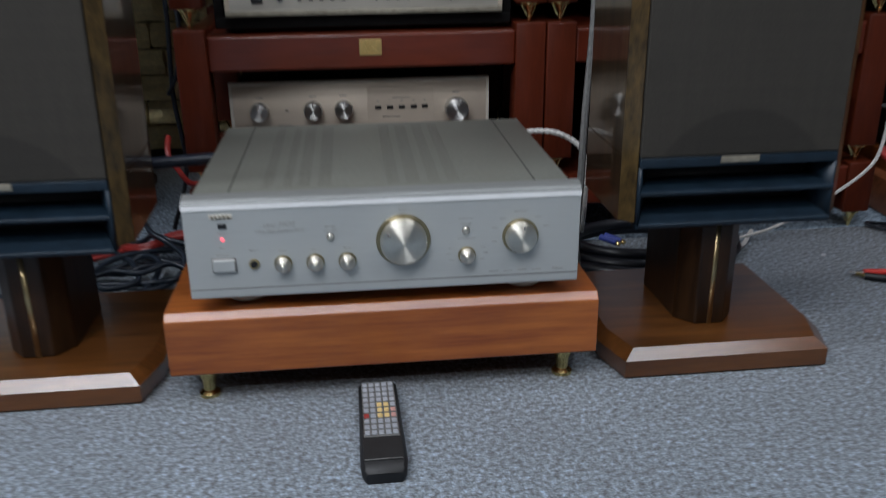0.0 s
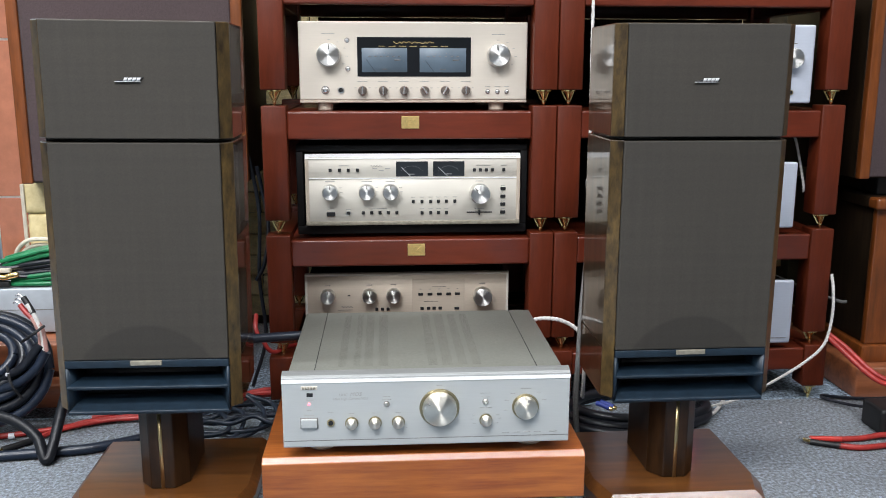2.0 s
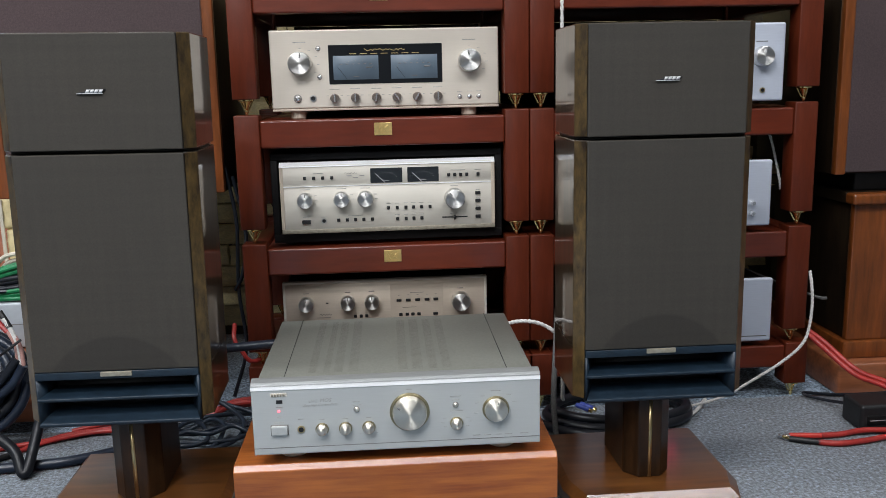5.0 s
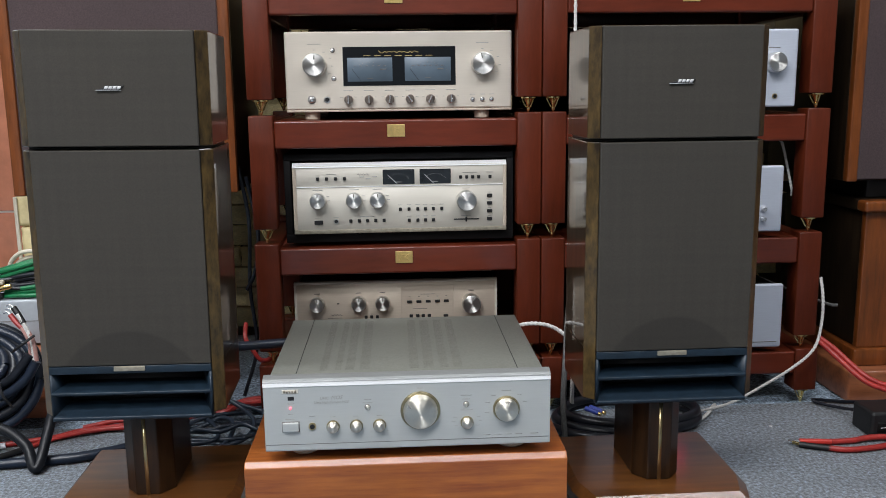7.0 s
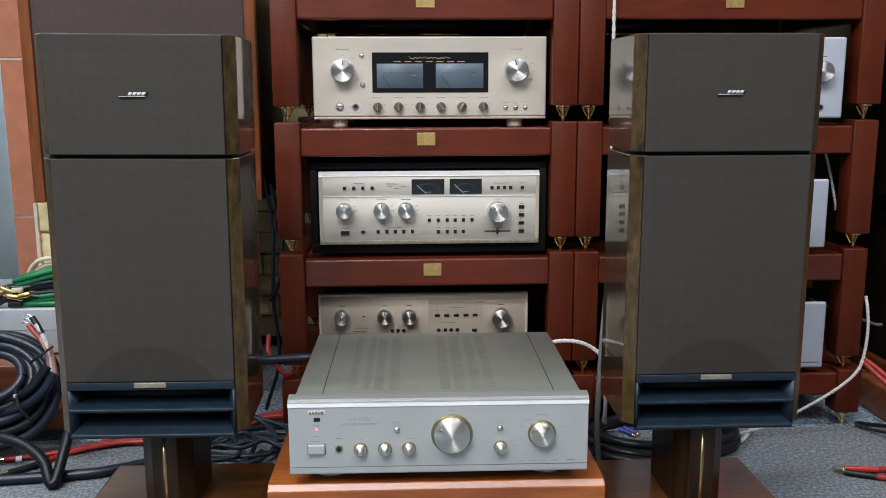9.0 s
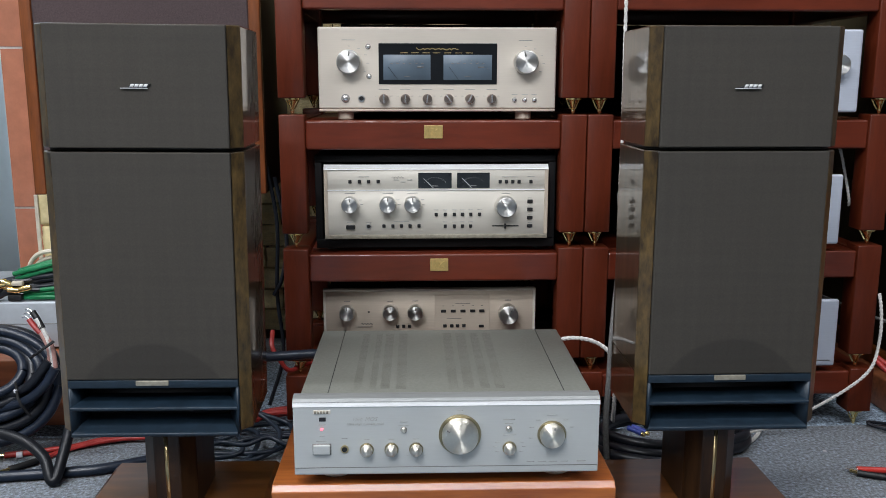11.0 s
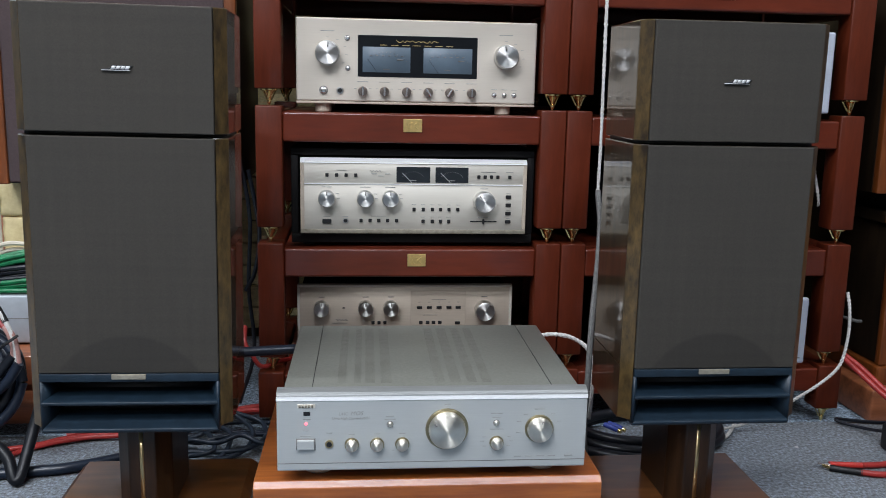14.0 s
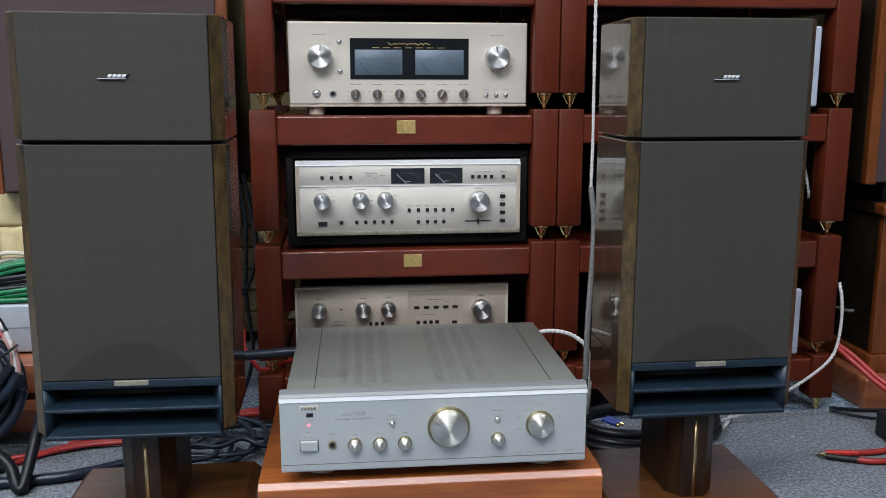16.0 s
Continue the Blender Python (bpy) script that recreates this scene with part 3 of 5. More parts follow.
def meter_amplifier():
    """Champagne amplifier with a wide window of two meters."""
    y, x0, x1, z0, z1 = 0.034, -0.2315, 0.2295, 0.642, 0.797
    th = thing("meter_amplifier", "champagne amplifier with twin power meters on rack shelf", "amplifier", (0, 0.2, 0.621))
    unit_body(th, x0, x1, y, z0, z1, 0.38)
    unit_feet(th, x0, x1, y - 0.025, 0.621, z0, 0.016, BRONZE)
    part("front_panel", box(x0, x1, y, y + 0.012, z0, z1, 0.003, 3), CHAMP, th)
    part("lower_lip", box(x0, x1, y + 0.001, y + 0.01, z0 - 0.005, z0 - 0.0005, 0.001), BRONZE, th)
    a, b, c, d = -0.115, 0.114, 0.689, 0.7665
    win = part("display_window", box(a, b, y - 0.0012, y + 0.0005, c, d, 0.0008, 2), DISPLAY, th, "black glossy window")
    for q0, q1 in ((-0.106, -0.015), (0.010, 0.104)):
        me = part("meter", box(q0, q1, y - 0.0020, y - 0.0013, 0.6975, 0.745, 0.0004, 1), METERFACE, win, "blue-grey meter scale")
        xm = (q0 + q1) / 2
        arc = None
        for i in range(13):
            an = radians(140 - i * 100 / 12)
            sx, sz = xm + 0.05 * math.cos(an), 0.69 + 0.045 * math.sin(an)
            arc = box(sx - 0.0003, sx + 0.0003, y - 0.0026, y - 0.002, sz - 0.0011, sz + 0.0011, bm=arc)
        part("scale", arc, INK, me)
        part("needle", tube([(xm - 0.018, y - 0.0026, 0.698), (xm - 0.036, y - 0.0026, 0.722)], 0.0004, 5, 2), BLACK, me)
        tagged(part("scale_figures", marks([(xm - 0.03 + 0.012 * i, 0.7285, 0.005, 0.0012) for i in range(6)] + [(xm + 0.026, 0.7215, 0.012, 0.0022), (xm, 0.7035, 0.012, 0.0012)], y - 0.0024), INK, me), kind="stuff")
    part("script_mark", tube([(-0.043 + i * 0.0034, y - 0.0024, 0.7555 + 0.0017 * math.sin(i * 2.1 + math.sin(i * 1.3)) + (0.003 if i in (0, 9) else 0)) for i in range(25)], 0.0005, 5, 4), GOLDINK, win,
         "gold flowing line mark")
    part("small_print", marks([(-0.066 + i * 0.021, 0.7485, 0.014, 0.0009) for i in range(7)], y - 0.0014), GOLDINK, win)
    for kx, po in ((-0.172, 5), (0.169, -12)):
        knob(th, kx, y, 0.731, 0.0235, 0.024, pointer=po)
        ring = []
        for i in range(9):
            an = radians(-35 + i * 31)
            if -0.3 < math.cos(an) < 2:
                ring.append((kx + 0.036 * math.cos(an + 0.0), 0.731 + 0.03 * math.sin(an), 0.005, 0.0008))
        print_marks(th, ring + [(kx, 0.7725, 0.026, 0.0011)], y, FAINT)
    for bx, bz in ((-0.135, 0.760), (-0.134, 0.704)):
        round_button(th, bx, y, bz, 0.0042, 0.004, TRIM)
    round_button(th, -0.180, y, 0.662, 0.0068, 0.006, TRIM, "power_button")
    jack(th, -0.149, y, 0.662, 0.0066, STEELSIDE)
    for i, kx in enumerate((-0.1055, -0.064, -0.0215, 0.020, 0.0615, 0.104)):
        k = knob(th, kx, y, 0.6615, 0.0092, 0.010, CAPSTEEL, CAPSTEEL, pointer=None)
        tl = box(kx - 0.0019, kx + 0.0019, y - 0.0165, y - 0.0105, 0.6532, 0.6698, 0.0008, 1)
        bmesh.ops.rotate(tl, cent=(kx, y, 0.6615), matrix=Matrix.Rotation(radians((0, 0, 8, -35, 30, 0)[i]), 3, "Y"), verts=tl.verts)
        part("grip", tl, TRIM, k, "bright finger bar")
        print_marks(th, [(kx, 0.6795, 0.02, 0.001), (kx - 0.014, 0.6665, 0.005, 0.0008), (kx + 0.014, 0.6665, 0.005, 0.0008)], y, FAINT)
    for bx in (0.149, 0.169, 0.188):
        round_button(th, bx, y, 0.659, 0.004, 0.004, TRIM)
        print_marks(th, [(bx, 0.6695, 0.011, 0.0009)], y, FAINT)


def cased(x0, x1, y, z0, z1, base, depth):
    """A black wooden sleeve round an amplifier."""
    th = thing("amplifier_case", "black wooden sleeve round the amplifier", "cabinet", ((x0 + x1) / 2, y + depth / 2, base))
    t = 0.014
    part("top", box(x0, x1, y, y + depth, z1 - t, z1, 0.002), CHASSIS, th)
    part("bottom", box(x0, x1, y, y + depth, base + 0.008, z0, 0.002), CHASSIS, th)
    for q0, q1 in ((x0, x0 + t), (x1 - t, x1)):
        part("side", box(q0, q1, y, y + depth, z0, z1 - t, 0.001), CHASSIS, th)
    part("back", box(x0 + t, x1 - t, y + depth - 0.01, y + depth, z0, z1 - t), CHASSIS, th)
    for fx in (x0 + 0.03, x1 - 0.03):
        for fy in (y + 0.04, y + depth - 0.05):
            part("foot", lathe([(0.012, 0), (0.012, 0.0085)], (fx, fy, base), "z", 16), BLACK, th)


def twin_meter_amplifier():
    """Pale gold amplifier with two small meters, three knobs and a large one."""
    y, x0, x1, z0, z1 = 0.016, -0.2245, 0.2165, 0.388, 0.5345
    th = thing("twin_meter_amplifier", "pale gold amplifier with two small dark meters", "amplifier", (0, 0.2, 0.388))
    unit_body(th, x0, x1, y, z0 + 0.002, z1, 0.34)
    part("front_panel", box(x0 + 0.007, x1 - 0.007, y, y + 0.01, z0 + 0.006, 0.4845, 0.001, 1), PALEGOLD, th)
    part("upper_panel", box(x0 + 0.007, x1 - 0.007, y + 0.0003, y + 0.01, 0.4857, z1 - 0.006, 0.001, 1), PALEGOLD, th)
    part("divider", box(x0 + 0.007, x1 - 0.007, y - 0.0014, y + 0.009, 0.4842, 0.4858, 0.0004, 1), BAND, th, "bright raised line")
    part("top_trim", extrude_x([(y - 0.0012, z1 - 0.0095), (y + 0.014, z1 - 0.0095), (y + 0.014, z1), (y + 0.0075, z1), (y - 0.0012, z1 - 0.0085)], x0, x1, 0.0003), BAND, th, "bright chamfered metal edge")
    part("bottom_trim", box(x0, x1, y - 0.001, y + 0.014, z0, z0 + 0.0085, 0.0015), BADGE, th, "dull brown lower edge")
    for q0, q1 in ((x0, x0 + 0.0072), (x1 - 0.0072, x1)):
        part("end_trim", box(q0, q1, y - 0.0006, y + 0.014, z0 + 0.0085, z1 - 0.0095, 0.001), BRONZE, th, "brownish metal edge")
    for q0, q1, ang in ((-0.040, 0.0255, 38), (0.036, 0.1005, 38)):
        m = part("meter", box(q0, q1, y - 0.0015, y + 0.001, 0.4885, 0.519, 0.0008, 1), METERDARK, th, "dark meter with white scale")
        xm = (q0 + q1) / 2
        sc = None
        for i in range(15):
            an = radians(140 - i * 100 / 14)
            sx, sz = xm + 0.027 * math.cos(an), 0.484 + 0.026 * math.sin(an)
            sc = box(sx - 0.00025, sx + 0.00025, y - 0.0022, y - 0.0016, sz - 0.0008, sz + 0.0008, bm=sc)
        sc = box(xm - 0.006, xm + 0.006, y - 0.0022, y - 0.0016, 0.4925, 0.4938, bm=sc)
        part("scale", sc, DIMINK, m)
        part("needle", tube([(xm - 0.003, y - 0.0024, 0.489), (xm - 0.022, y - 0.0024, 0.508)], 0.0005, 5, 2), WHITEINK, m)
    for kx in (-0.174, -0.1, -0.0515):
        knob(th, kx, y, 0.4575, 0.0165, 0.02, pointer=0)
        print_marks(th, [(kx, 0.479, 0.02, 0.0012), (kx + 0.02, 0.466, 0.006, 0.001), (kx + 0.022, 0.457, 0.006, 0.001)], y, FAINT)
    knob(th, 0.132, y, 0.453, 0.0212, 0.024, pointer=-40)
    print_marks(th, [(0.132, 0.478, 0.016, 0.0012)] + [(-0.065 - 0.018 + i * 0.013, 0.505 - 0.004 * (i % 2), 0.01, 0.0016) for i in range(3)], y, FAINT)
    part("script_mark", tube([(-0.092 + i * 0.0022, y - 0.0006, 0.510 + 0.0018 * math.sin(i * 2.3)) for i in range(12)], 0.0004, 5, 3), INK, th, "dark cursive line mark")
    for bx in (-0.1735, -0.155, -0.137, -0.1185):
        button(th, bx, y, 0.502, 0.0062, 0.0068, 0.003, BLACK)
    for bx in (0.121, 0.1335, 0.146, 0.1585, 0.182):
        button(th, bx, y, 0.501, 0.0062, 0.0068, 0.003, BLACK)
    print_marks(th, [(-0.146, 0.5115, 0.02, 0.001), (0.14, 0.5105, 0.03, 0.001), (0.182, 0.5105, 0.014, 0.001)], y, FAINT)
    for bz in (0.462, 0.446, 0.4295, 0.413):
        button(th, 0.181, y, bz, 0.0108, 0.0068, 0.003, BLACK)
        print_marks(th, [(0.181, bz + 0.0065, 0.008, 0.001)], y, FAINT)
    button(th, -0.174, y, 0.412, 0.0175, 0.0085, 0.004, BLACK, "power_button")
    jack(th, -0.138, y, 0.4135, 0.0056, STEELSIDE)
    for bx in (-0.108, -0.0905, -0.0735, -0.0565, -0.039):
        button(th, bx, y, 0.414, 0.0064, 0.0068, 0.003, BLACK)
    for bx in (-0.005, 0.013, 0.031, 0.047, 0.0635, 0.081):
        button(th, bx, y, 0.4365, 0.0062, 0.0068, 0.003, BLACK)
        print_marks(th, [(bx, 0.4455, 0.009, 0.001)], y, FAINT)
    for bx in (0.013, 0.031, 0.047, 0.0635):
        button(th, bx, y, 0.413, 0.0062, 0.0068, 0.003, BLACK)
        print_marks(th, [(bx, 0.4215, 0.009, 0.001)], y, FAINT)
    sl = part("slider", box(0.106, 0.159, y - 0.0012, y + 0.001, 0.4118, 0.4142, 0.0004, 1), BLACK, th)
    part("slider_cap", box(0.130, 0.1335, y - 0.006, y - 0.0012, 0.408, 0.418, 0.0005, 1), BLACK, sl)
    print_marks(th, [(-0.174, 0.4215, 0.013, 0.001), (-0.138, 0.4215, 0.011, 0.001), (-0.074, 0.4225, 0.03, 0.001), (0.132, 0.4205, 0.02, 0.001)], y, FAINT)


def bronze_amplifier():
    """Bronze-toned amplifier on the lowest shelf."""
    y, x0, x1, z0, z1 = 0.045, -0.2345, 0.2005, 0.130, 0.2785
    th = thing("bronze_amplifier", "bronze-toned amplifier with four turned knobs", "amplifier", (0, 0.2, 0.13))
    unit_body(th, x0, x1, y, z0, z1, 0.32)
    part("front_panel", box(x0 + 0.005, x1 - 0.005, y, y + 0.01, z0 + 0.005, z1 - 0.005, 0.001, 1), BRONZE, th)
    part("top_trim", box(x0, x1, y - 0.001, y + 0.014, z1 - 0.0052, z1, 0.0012), PALEGOLD, th)
    for q0, q1 in ((x0, x0 + 0.0052), (x1 - 0.0052, x1)):
        part("end_trim", box(q0, q1, y - 0.0006, y + 0.014, z0 + 0.005, z1 - 0.0052, 0.001), PALEGOLD, th)
    part("right_panel", box(-0.007, 0.106, y - 0.0008, y + 0.001, z0 + 0.02, z1 - 0.012, 0.0004, 1), BRONZE, th)
    for kx in (-0.186, -0.098, -0.047):
        knob(th, kx, y, 0.2315, 0.0158, 0.02, pointer=0)
    knob(th, 0.1435, y, 0.2265, 0.0205, 0.022, pointer=30)
    for i, bx in enumerate((0.011, 0.031, 0.051, 0.071, 0.090)):
        button(th, bx, y, 0.2315, 0.0105, 0.0055, 0.003, BLACK)
    for bx in (0.014, 0.028, 0.040, 0.053):
        button(th, bx, y, 0.2, 0.0075, 0.0065, 0.003, BLACK)
    button(th, 0.089, y, 0.199, 0.0105, 0.0055, 0.003, BLACK)
    for bx in (-0.083, -0.071, -0.059):
        button(th, bx, y, 0.2, 0.0065, 0.0065, 0.003, BLACK)
    button(th, -0.142, y, 0.231, 0.005, 0.0025, 0.001, BLACK, "indicator")
    part("script_mark", tube([(-0.158 + i * 0.0022, y - 0.0006, 0.206 + 0.0018 * math.sin(i * 2.3)) for i in range(12)], 0.0006, 5, 3), INK, th, "dark cursive line mark")
    print_marks(th, [(x, 0.2535, 0.012, 0.0012) for x in (-0.186, -0.098, -0.047, 0.1435)] + [(x, 0.2425, 0.004, 0.001) for x in (0.011, 0.031, 0.051, 0.071, 0.09)]
                              + [(0.05, 0.2475, 0.03, 0.001), (0.033, 0.2155, 0.03, 0.001), (-0.15, 0.1995, 0.03, 0.001)], y - 0.0009)


def side_unit(x1, y, z0, z1, base, kind):
    """One of the silver components of the second rack; bluish light is put into their colour."""
    x0 = x1 - 0.42
    th = thing("silver_component", "silver hi-fi component on rack shelf, bluish light in its colour", "amplifier", ((x0 + x1) / 2, 0.2, base), "components of second rack")
    unit_body(th, x0, x1, y, z0, z1, 0.33)
    part("front_panel", box(x0, x1, y, y + 0.012, z0, z1, 0.004, 3), BLUELITSILVER, th)
    if z0 - base > 0.008:
        unit_feet(th, x0, x1, y, base, z0, 0.014, BRASS)
    else:
        unit_feet(th, x0, x1, y, base, z0 + 0.001, 0.014, BLACK)
    if kind == "knob":
        knob(th, x1 - 0.05, y, z0 + 0.09, 0.0205, 0.022, pointer=None)
        knob(th, x1 - 0.32, y, z0 + 0.09, 0.0205, 0.022, pointer=None)
        jack(th, x1 - 0.045, y, z0 + 0.022, 0.0055)
        print_marks(th, [(x1 - 0.05, z0 + 0.12, 0.024, 0.0014)], y)
    elif kind == "switches":
        for dz in (0.028, 0.05):
            part("terminal", lathe([(0.006, -0.001), (0.006, 0.008), (0.004, 0.012), (0, 0.012)], (x1 - 0.042, y, z0 + dz), seg=16), TRIM, th)
    else:
        part("red_indicator", box(x1 - 0.226, x1 - 0.206, y - 0.001, y + 0.001, z0 + 0.07, z0 + 0.105, 0.0005, 1), LED, th, "lit red indicator window")
        part("edge_line", box(x0 + 0.01, x1 - 0.01, y - 0.0006, y + 0.001, z0 + 0.012, z0 + 0.0135), INK, th)


meter_amplifier()
cased(-0.243, 0.233, 0.030, 0.386, 0.5525, 0.3595, 0.36)
twin_meter_amplifier()
bronze_amplifier()
part_bed = solid("amplifier_board", box(-0.24, 0.21, 0.05, 0.38, 0.1055, 0.1295, 0.002), CHASSIS, "black board under the bronze amplifier", "board", loc=(0, 0.2, 0.1055))
side_unit(0.815, -0.004, 0.636, 0.793, 0.621, "knob")
side_unit(0.803, 0.0, 0.374, 0.514, 0.3595, "switches")
side_unit(0.817, 0.0, 0.118, 0.259, 0.105, "plain")


# ---- silver amplifier on its plinth ----
def wooden_plinth():
    th = thing("wooden_plinth", "orange-brown wooden plinth on small brass feet", "plinth", (-0.0115, -0.31, 0.0))
    part("block", extrude_x([(-0.506, 0.042), (-0.504, 0.04), (-0.135, 0.04), (-0.135, 0.118), (-0.4975, 0.118), (-0.506, 0.1092)], -0.2625, 0.2395, 0.0012), PLINTH, th)
    for fx in (-0.225, 0.205):
        for fy in (-0.478, -0.17):
            part("brass_foot", lathe([(0.0125, 0), (0.0125, 0.004), (0.0075, 0.008), (0.0085, 0.022), (0.013, 0.031), (0.0145, 0.0405)], (fx, fy, 0), "z", 20), BRASS, th)
    th.location.x += 0.003
    th.rotation_euler.z = radians(-0.5)


def silver_amplifier():
    x0, x1, y, z0, z1 = -0.2285, 0.2105, -0.507, 0.1365, 0.2535
    th = thing("silver_amplifier", "silver integrated amplifier with grey cover on plinth", "amplifier", (-0.009, -0.34, 0.118))
    front = extrude_x([(y, z0 + 0.002), (y + 0.001, z0), (y + 0.02, z0), (y + 0.02, z1), (y + 0.012, z1 - 0.0002), (y + 0.0045, z1 - 0.004), (y + 0.0012, z1 - 0.009), (y, z1 - 0.0125)], x0, x1, 0.0012)
    part("front_panel", front, SILVER, th)
    part("lower_groove", box(x0 + 0.001, x1 - 0.001, y - 0.0004, y + 0.002, 0.1475, 0.1483), INK, th)
    # Near-white strip: the highlight under the lip put into colour.
    part("lip_highlight_strip", extrude_x([(y - 0.0012, z1 - 0.0132), (y + 0.002, z1 - 0.0147), (y + 0.004, z1 - 0.006), (y + 0.0003, z1 - 0.0072)], x0 - 0.0004, x1 + 0.0004, 0.0003), BAND, th, "white strip for the highlight along the lip")
    part("upper_lip", extrude_x([(y - 0.0002, z1 - 0.0072), (y + 0.003, z1 - 0.0073), (y + 0.019, z1 - 0.002), (y + 0.019, z1 + 0.0006), (y + 0.0118, z1 + 0.0004), (y + 0.004, z1 - 0.0022), (y + 0.0008, z1 - 0.0052)], x0 - 0.0002, x1 + 0.0002, 0.0003), LIP, th, "grey rounded upper lip")
    bx0, bx1, by = x0 + 0.008, x1 - 0.008, -0.162
    part("cover", box(bx0, bx1, y + 0.0205, by, z0 + 0.004, 0.252, 0.0025, 2), AMPTOP, th, "grey painted metal cover with vent slots")
    for gx in (bx0 + 0.040, bx1 - 0.040):
        part("cover_seam", box(gx - 0.0006, gx + 0.0006, y + 0.022, by, 0.2517, 0.2523), BLACK, th)
    slots = bmesh.new()
    for x_a, x_b in ((-0.146, -0.134), (-0.122, -0.112), (-0.106, -0.092), (-0.083, -0.068), (-0.0055, 0.009), (0.017, 0.033), (0.042, 0.056), (0.064, 0.078)):
        for i in range(62):
            yy = -0.468 + i * 0.0046
            vs = [slots.verts.new(c) for c in ((x_a, yy, 0.25215), (x_b, yy, 0.25215), (x_b, yy + 0.0011, 0.25215), (x_a, yy + 0.0011, 0.25215))]
            slots.faces.new(vs)
    tagged(part("vent_grid", slots, SLOT, th, "rows of dark vent slots"), kind="stuff")
    for fx in (x0 + 0.055, x1 - 0.055):
        for fy in (y + 0.05, by - 0.06):
            part("foot", lathe([(0.02, 0), (0.023, 0.003), (0.023, 0.012), (0.02, 0.0195)], (fx, fy, 0.1185), "z", 28), BRONZE, th)
    # controls
    knob(th, 0.0095, y, 0.1965, 0.0262, 0.014, WARMSTEEL, WARMSTEEL, 0.0305, -55, dome=0.004)
    knob(th, 0.142, y, 0.195, 0.0178, 0.012, WARMSTEEL, WARMSTEEL, 0.0208, 10, dome=0.003)
    for kx in (-0.1245, -0.089, -0.0535, 0.081):
        knob(th, kx, y, 0.1748, 0.0085, 0.009, WARMSTEEL, WARMSTEEL, 0.0102, None, dome=0.004)
    for bx, bz in ((-0.071, 0.2045), (0.08, 0.2045)):
        round_button(th, bx, y, bz, 0.0038, 0.004, WARMSTEEL)
    part("power_button", box(-0.2005, -0.1765, y - 0.005, y + 0.001, 0.1695, 0.1835, 0.0012), SILVER, th)
    part("button_frame", box(-0.2018, -0.1752, y - 0.0008, y + 0.0004, 0.1682, 0.1848), INK, th)
    jack(th, -0.156, y, 0.1763, 0.0058)
    part("sensor_window", box(-0.1915, -0.182, y - 0.0008, y + 0.001, 0.2185, 0.2245, 0.0004, 1), BLACK, th)
    part("power_led", lathe([(0.0019, -0.001), (0.0019, 0.0012), (0, 0.0018)], (-0.188, y, 0.2066), seg=14), LED, th, "lit red pilot lamp")
    part("name_plate", box(-0.2, -0.175, y - 0.0008, y + 0.001, 0.2295, 0.2355, 0.0004, 1), PALEGOLD, th, "small embossed gold plate")
    part("name_plate_relief", marks([(-0.1965 + i * 0.0042, 0.2325, 0.0028, 0.004) for i in range(5)] + [(-0.1788, 0.2325, 0.0018, 0.004)], y - 0.001), BADGE, th)
    part("lettering", lettering("UHC", 0.0062, -0.143, y - 0.0003, 0.2185, 0.1), FAINT, th)
    part("lettering", lettering("MOS", 0.0085, -0.1265, y - 0.0003, 0.2185, 0.25), FAINT, th)
    part("lettering", lettering("Ultra High Current MOS", 0.0052, -0.1525, y - 0.0003, 0.2125, 0.2), FAINT, th)
    pr = [(-0.187, 0.2135, 0.014, 0.0011), (-0.188, 0.1965, 0.01, 0.0011), (-0.189, 0.1885, 0.02, 0.0011), (-0.156, 0.1925, 0.011, 0.0011), (0.0095, 0.2325, 0.012, 0.0012), (0.142, 0.2245, 0.02, 0.0012),
          (-0.071, 0.2165, 0.015, 0.0011), (-0.071, 0.2115, 0.02, 0.001), (0.08, 0.2185, 0.022, 0.0011), (0.08, 0.2125, 0.016, 0.001), (0.081, 0.195, 0.026, 0.001)]
    pr += [(kx, 0.1905, 0.011, 0.0011) for kx in (-0.1245, -0.089, -0.0535)]
    pr += [(kx + s * 0.0125, 0.1655, 0.003, 0.001) for kx in (-0.0535,) for s in (-1, 1)]
    for i, an in enumerate((160, 196, 130, 50, 20)):
        pr.append((0.142 + 0.031 * math.cos(radians(an)), 0.197 + 0.026 * math.sin(radians(an)), 0.009, 0.0011))
    for an in (150, 180, 215, 30, 0, -35):
        pr.append((0.081 + 0.021 * math.cos(radians(an)), 0.177 + 0.013 * math.sin(radians(an)), 0.007, 0.0009))
    pr += [(0.112 + i * 0.0165, 0.1535, 0.0145, 0.0013) for i in range(4)] + [(0.186, 0.1537, 0.0165, 0.002)]
    print_marks(th, [(a, b, c * 0.75, d * 0.7) for a, b, c, d in pr], y, FAINT)
    th.location.x += 0.0038
    th.rotation_euler.z = radians(-0.6)


wooden_plinth()
silver_amplifier()


# ---- loudspeakers on stands ----
def box_plan(front, outer, back, y0, cham, depth, shrink=0.0):
    s = shrink
    return [(-front + s, y0 + s), (front - s, y0 + s), (outer - s, y0 + cham), (back - s, y0 + depth - s), (-back + s, y0 + depth - s), (-outer + s, y0 + cham)]


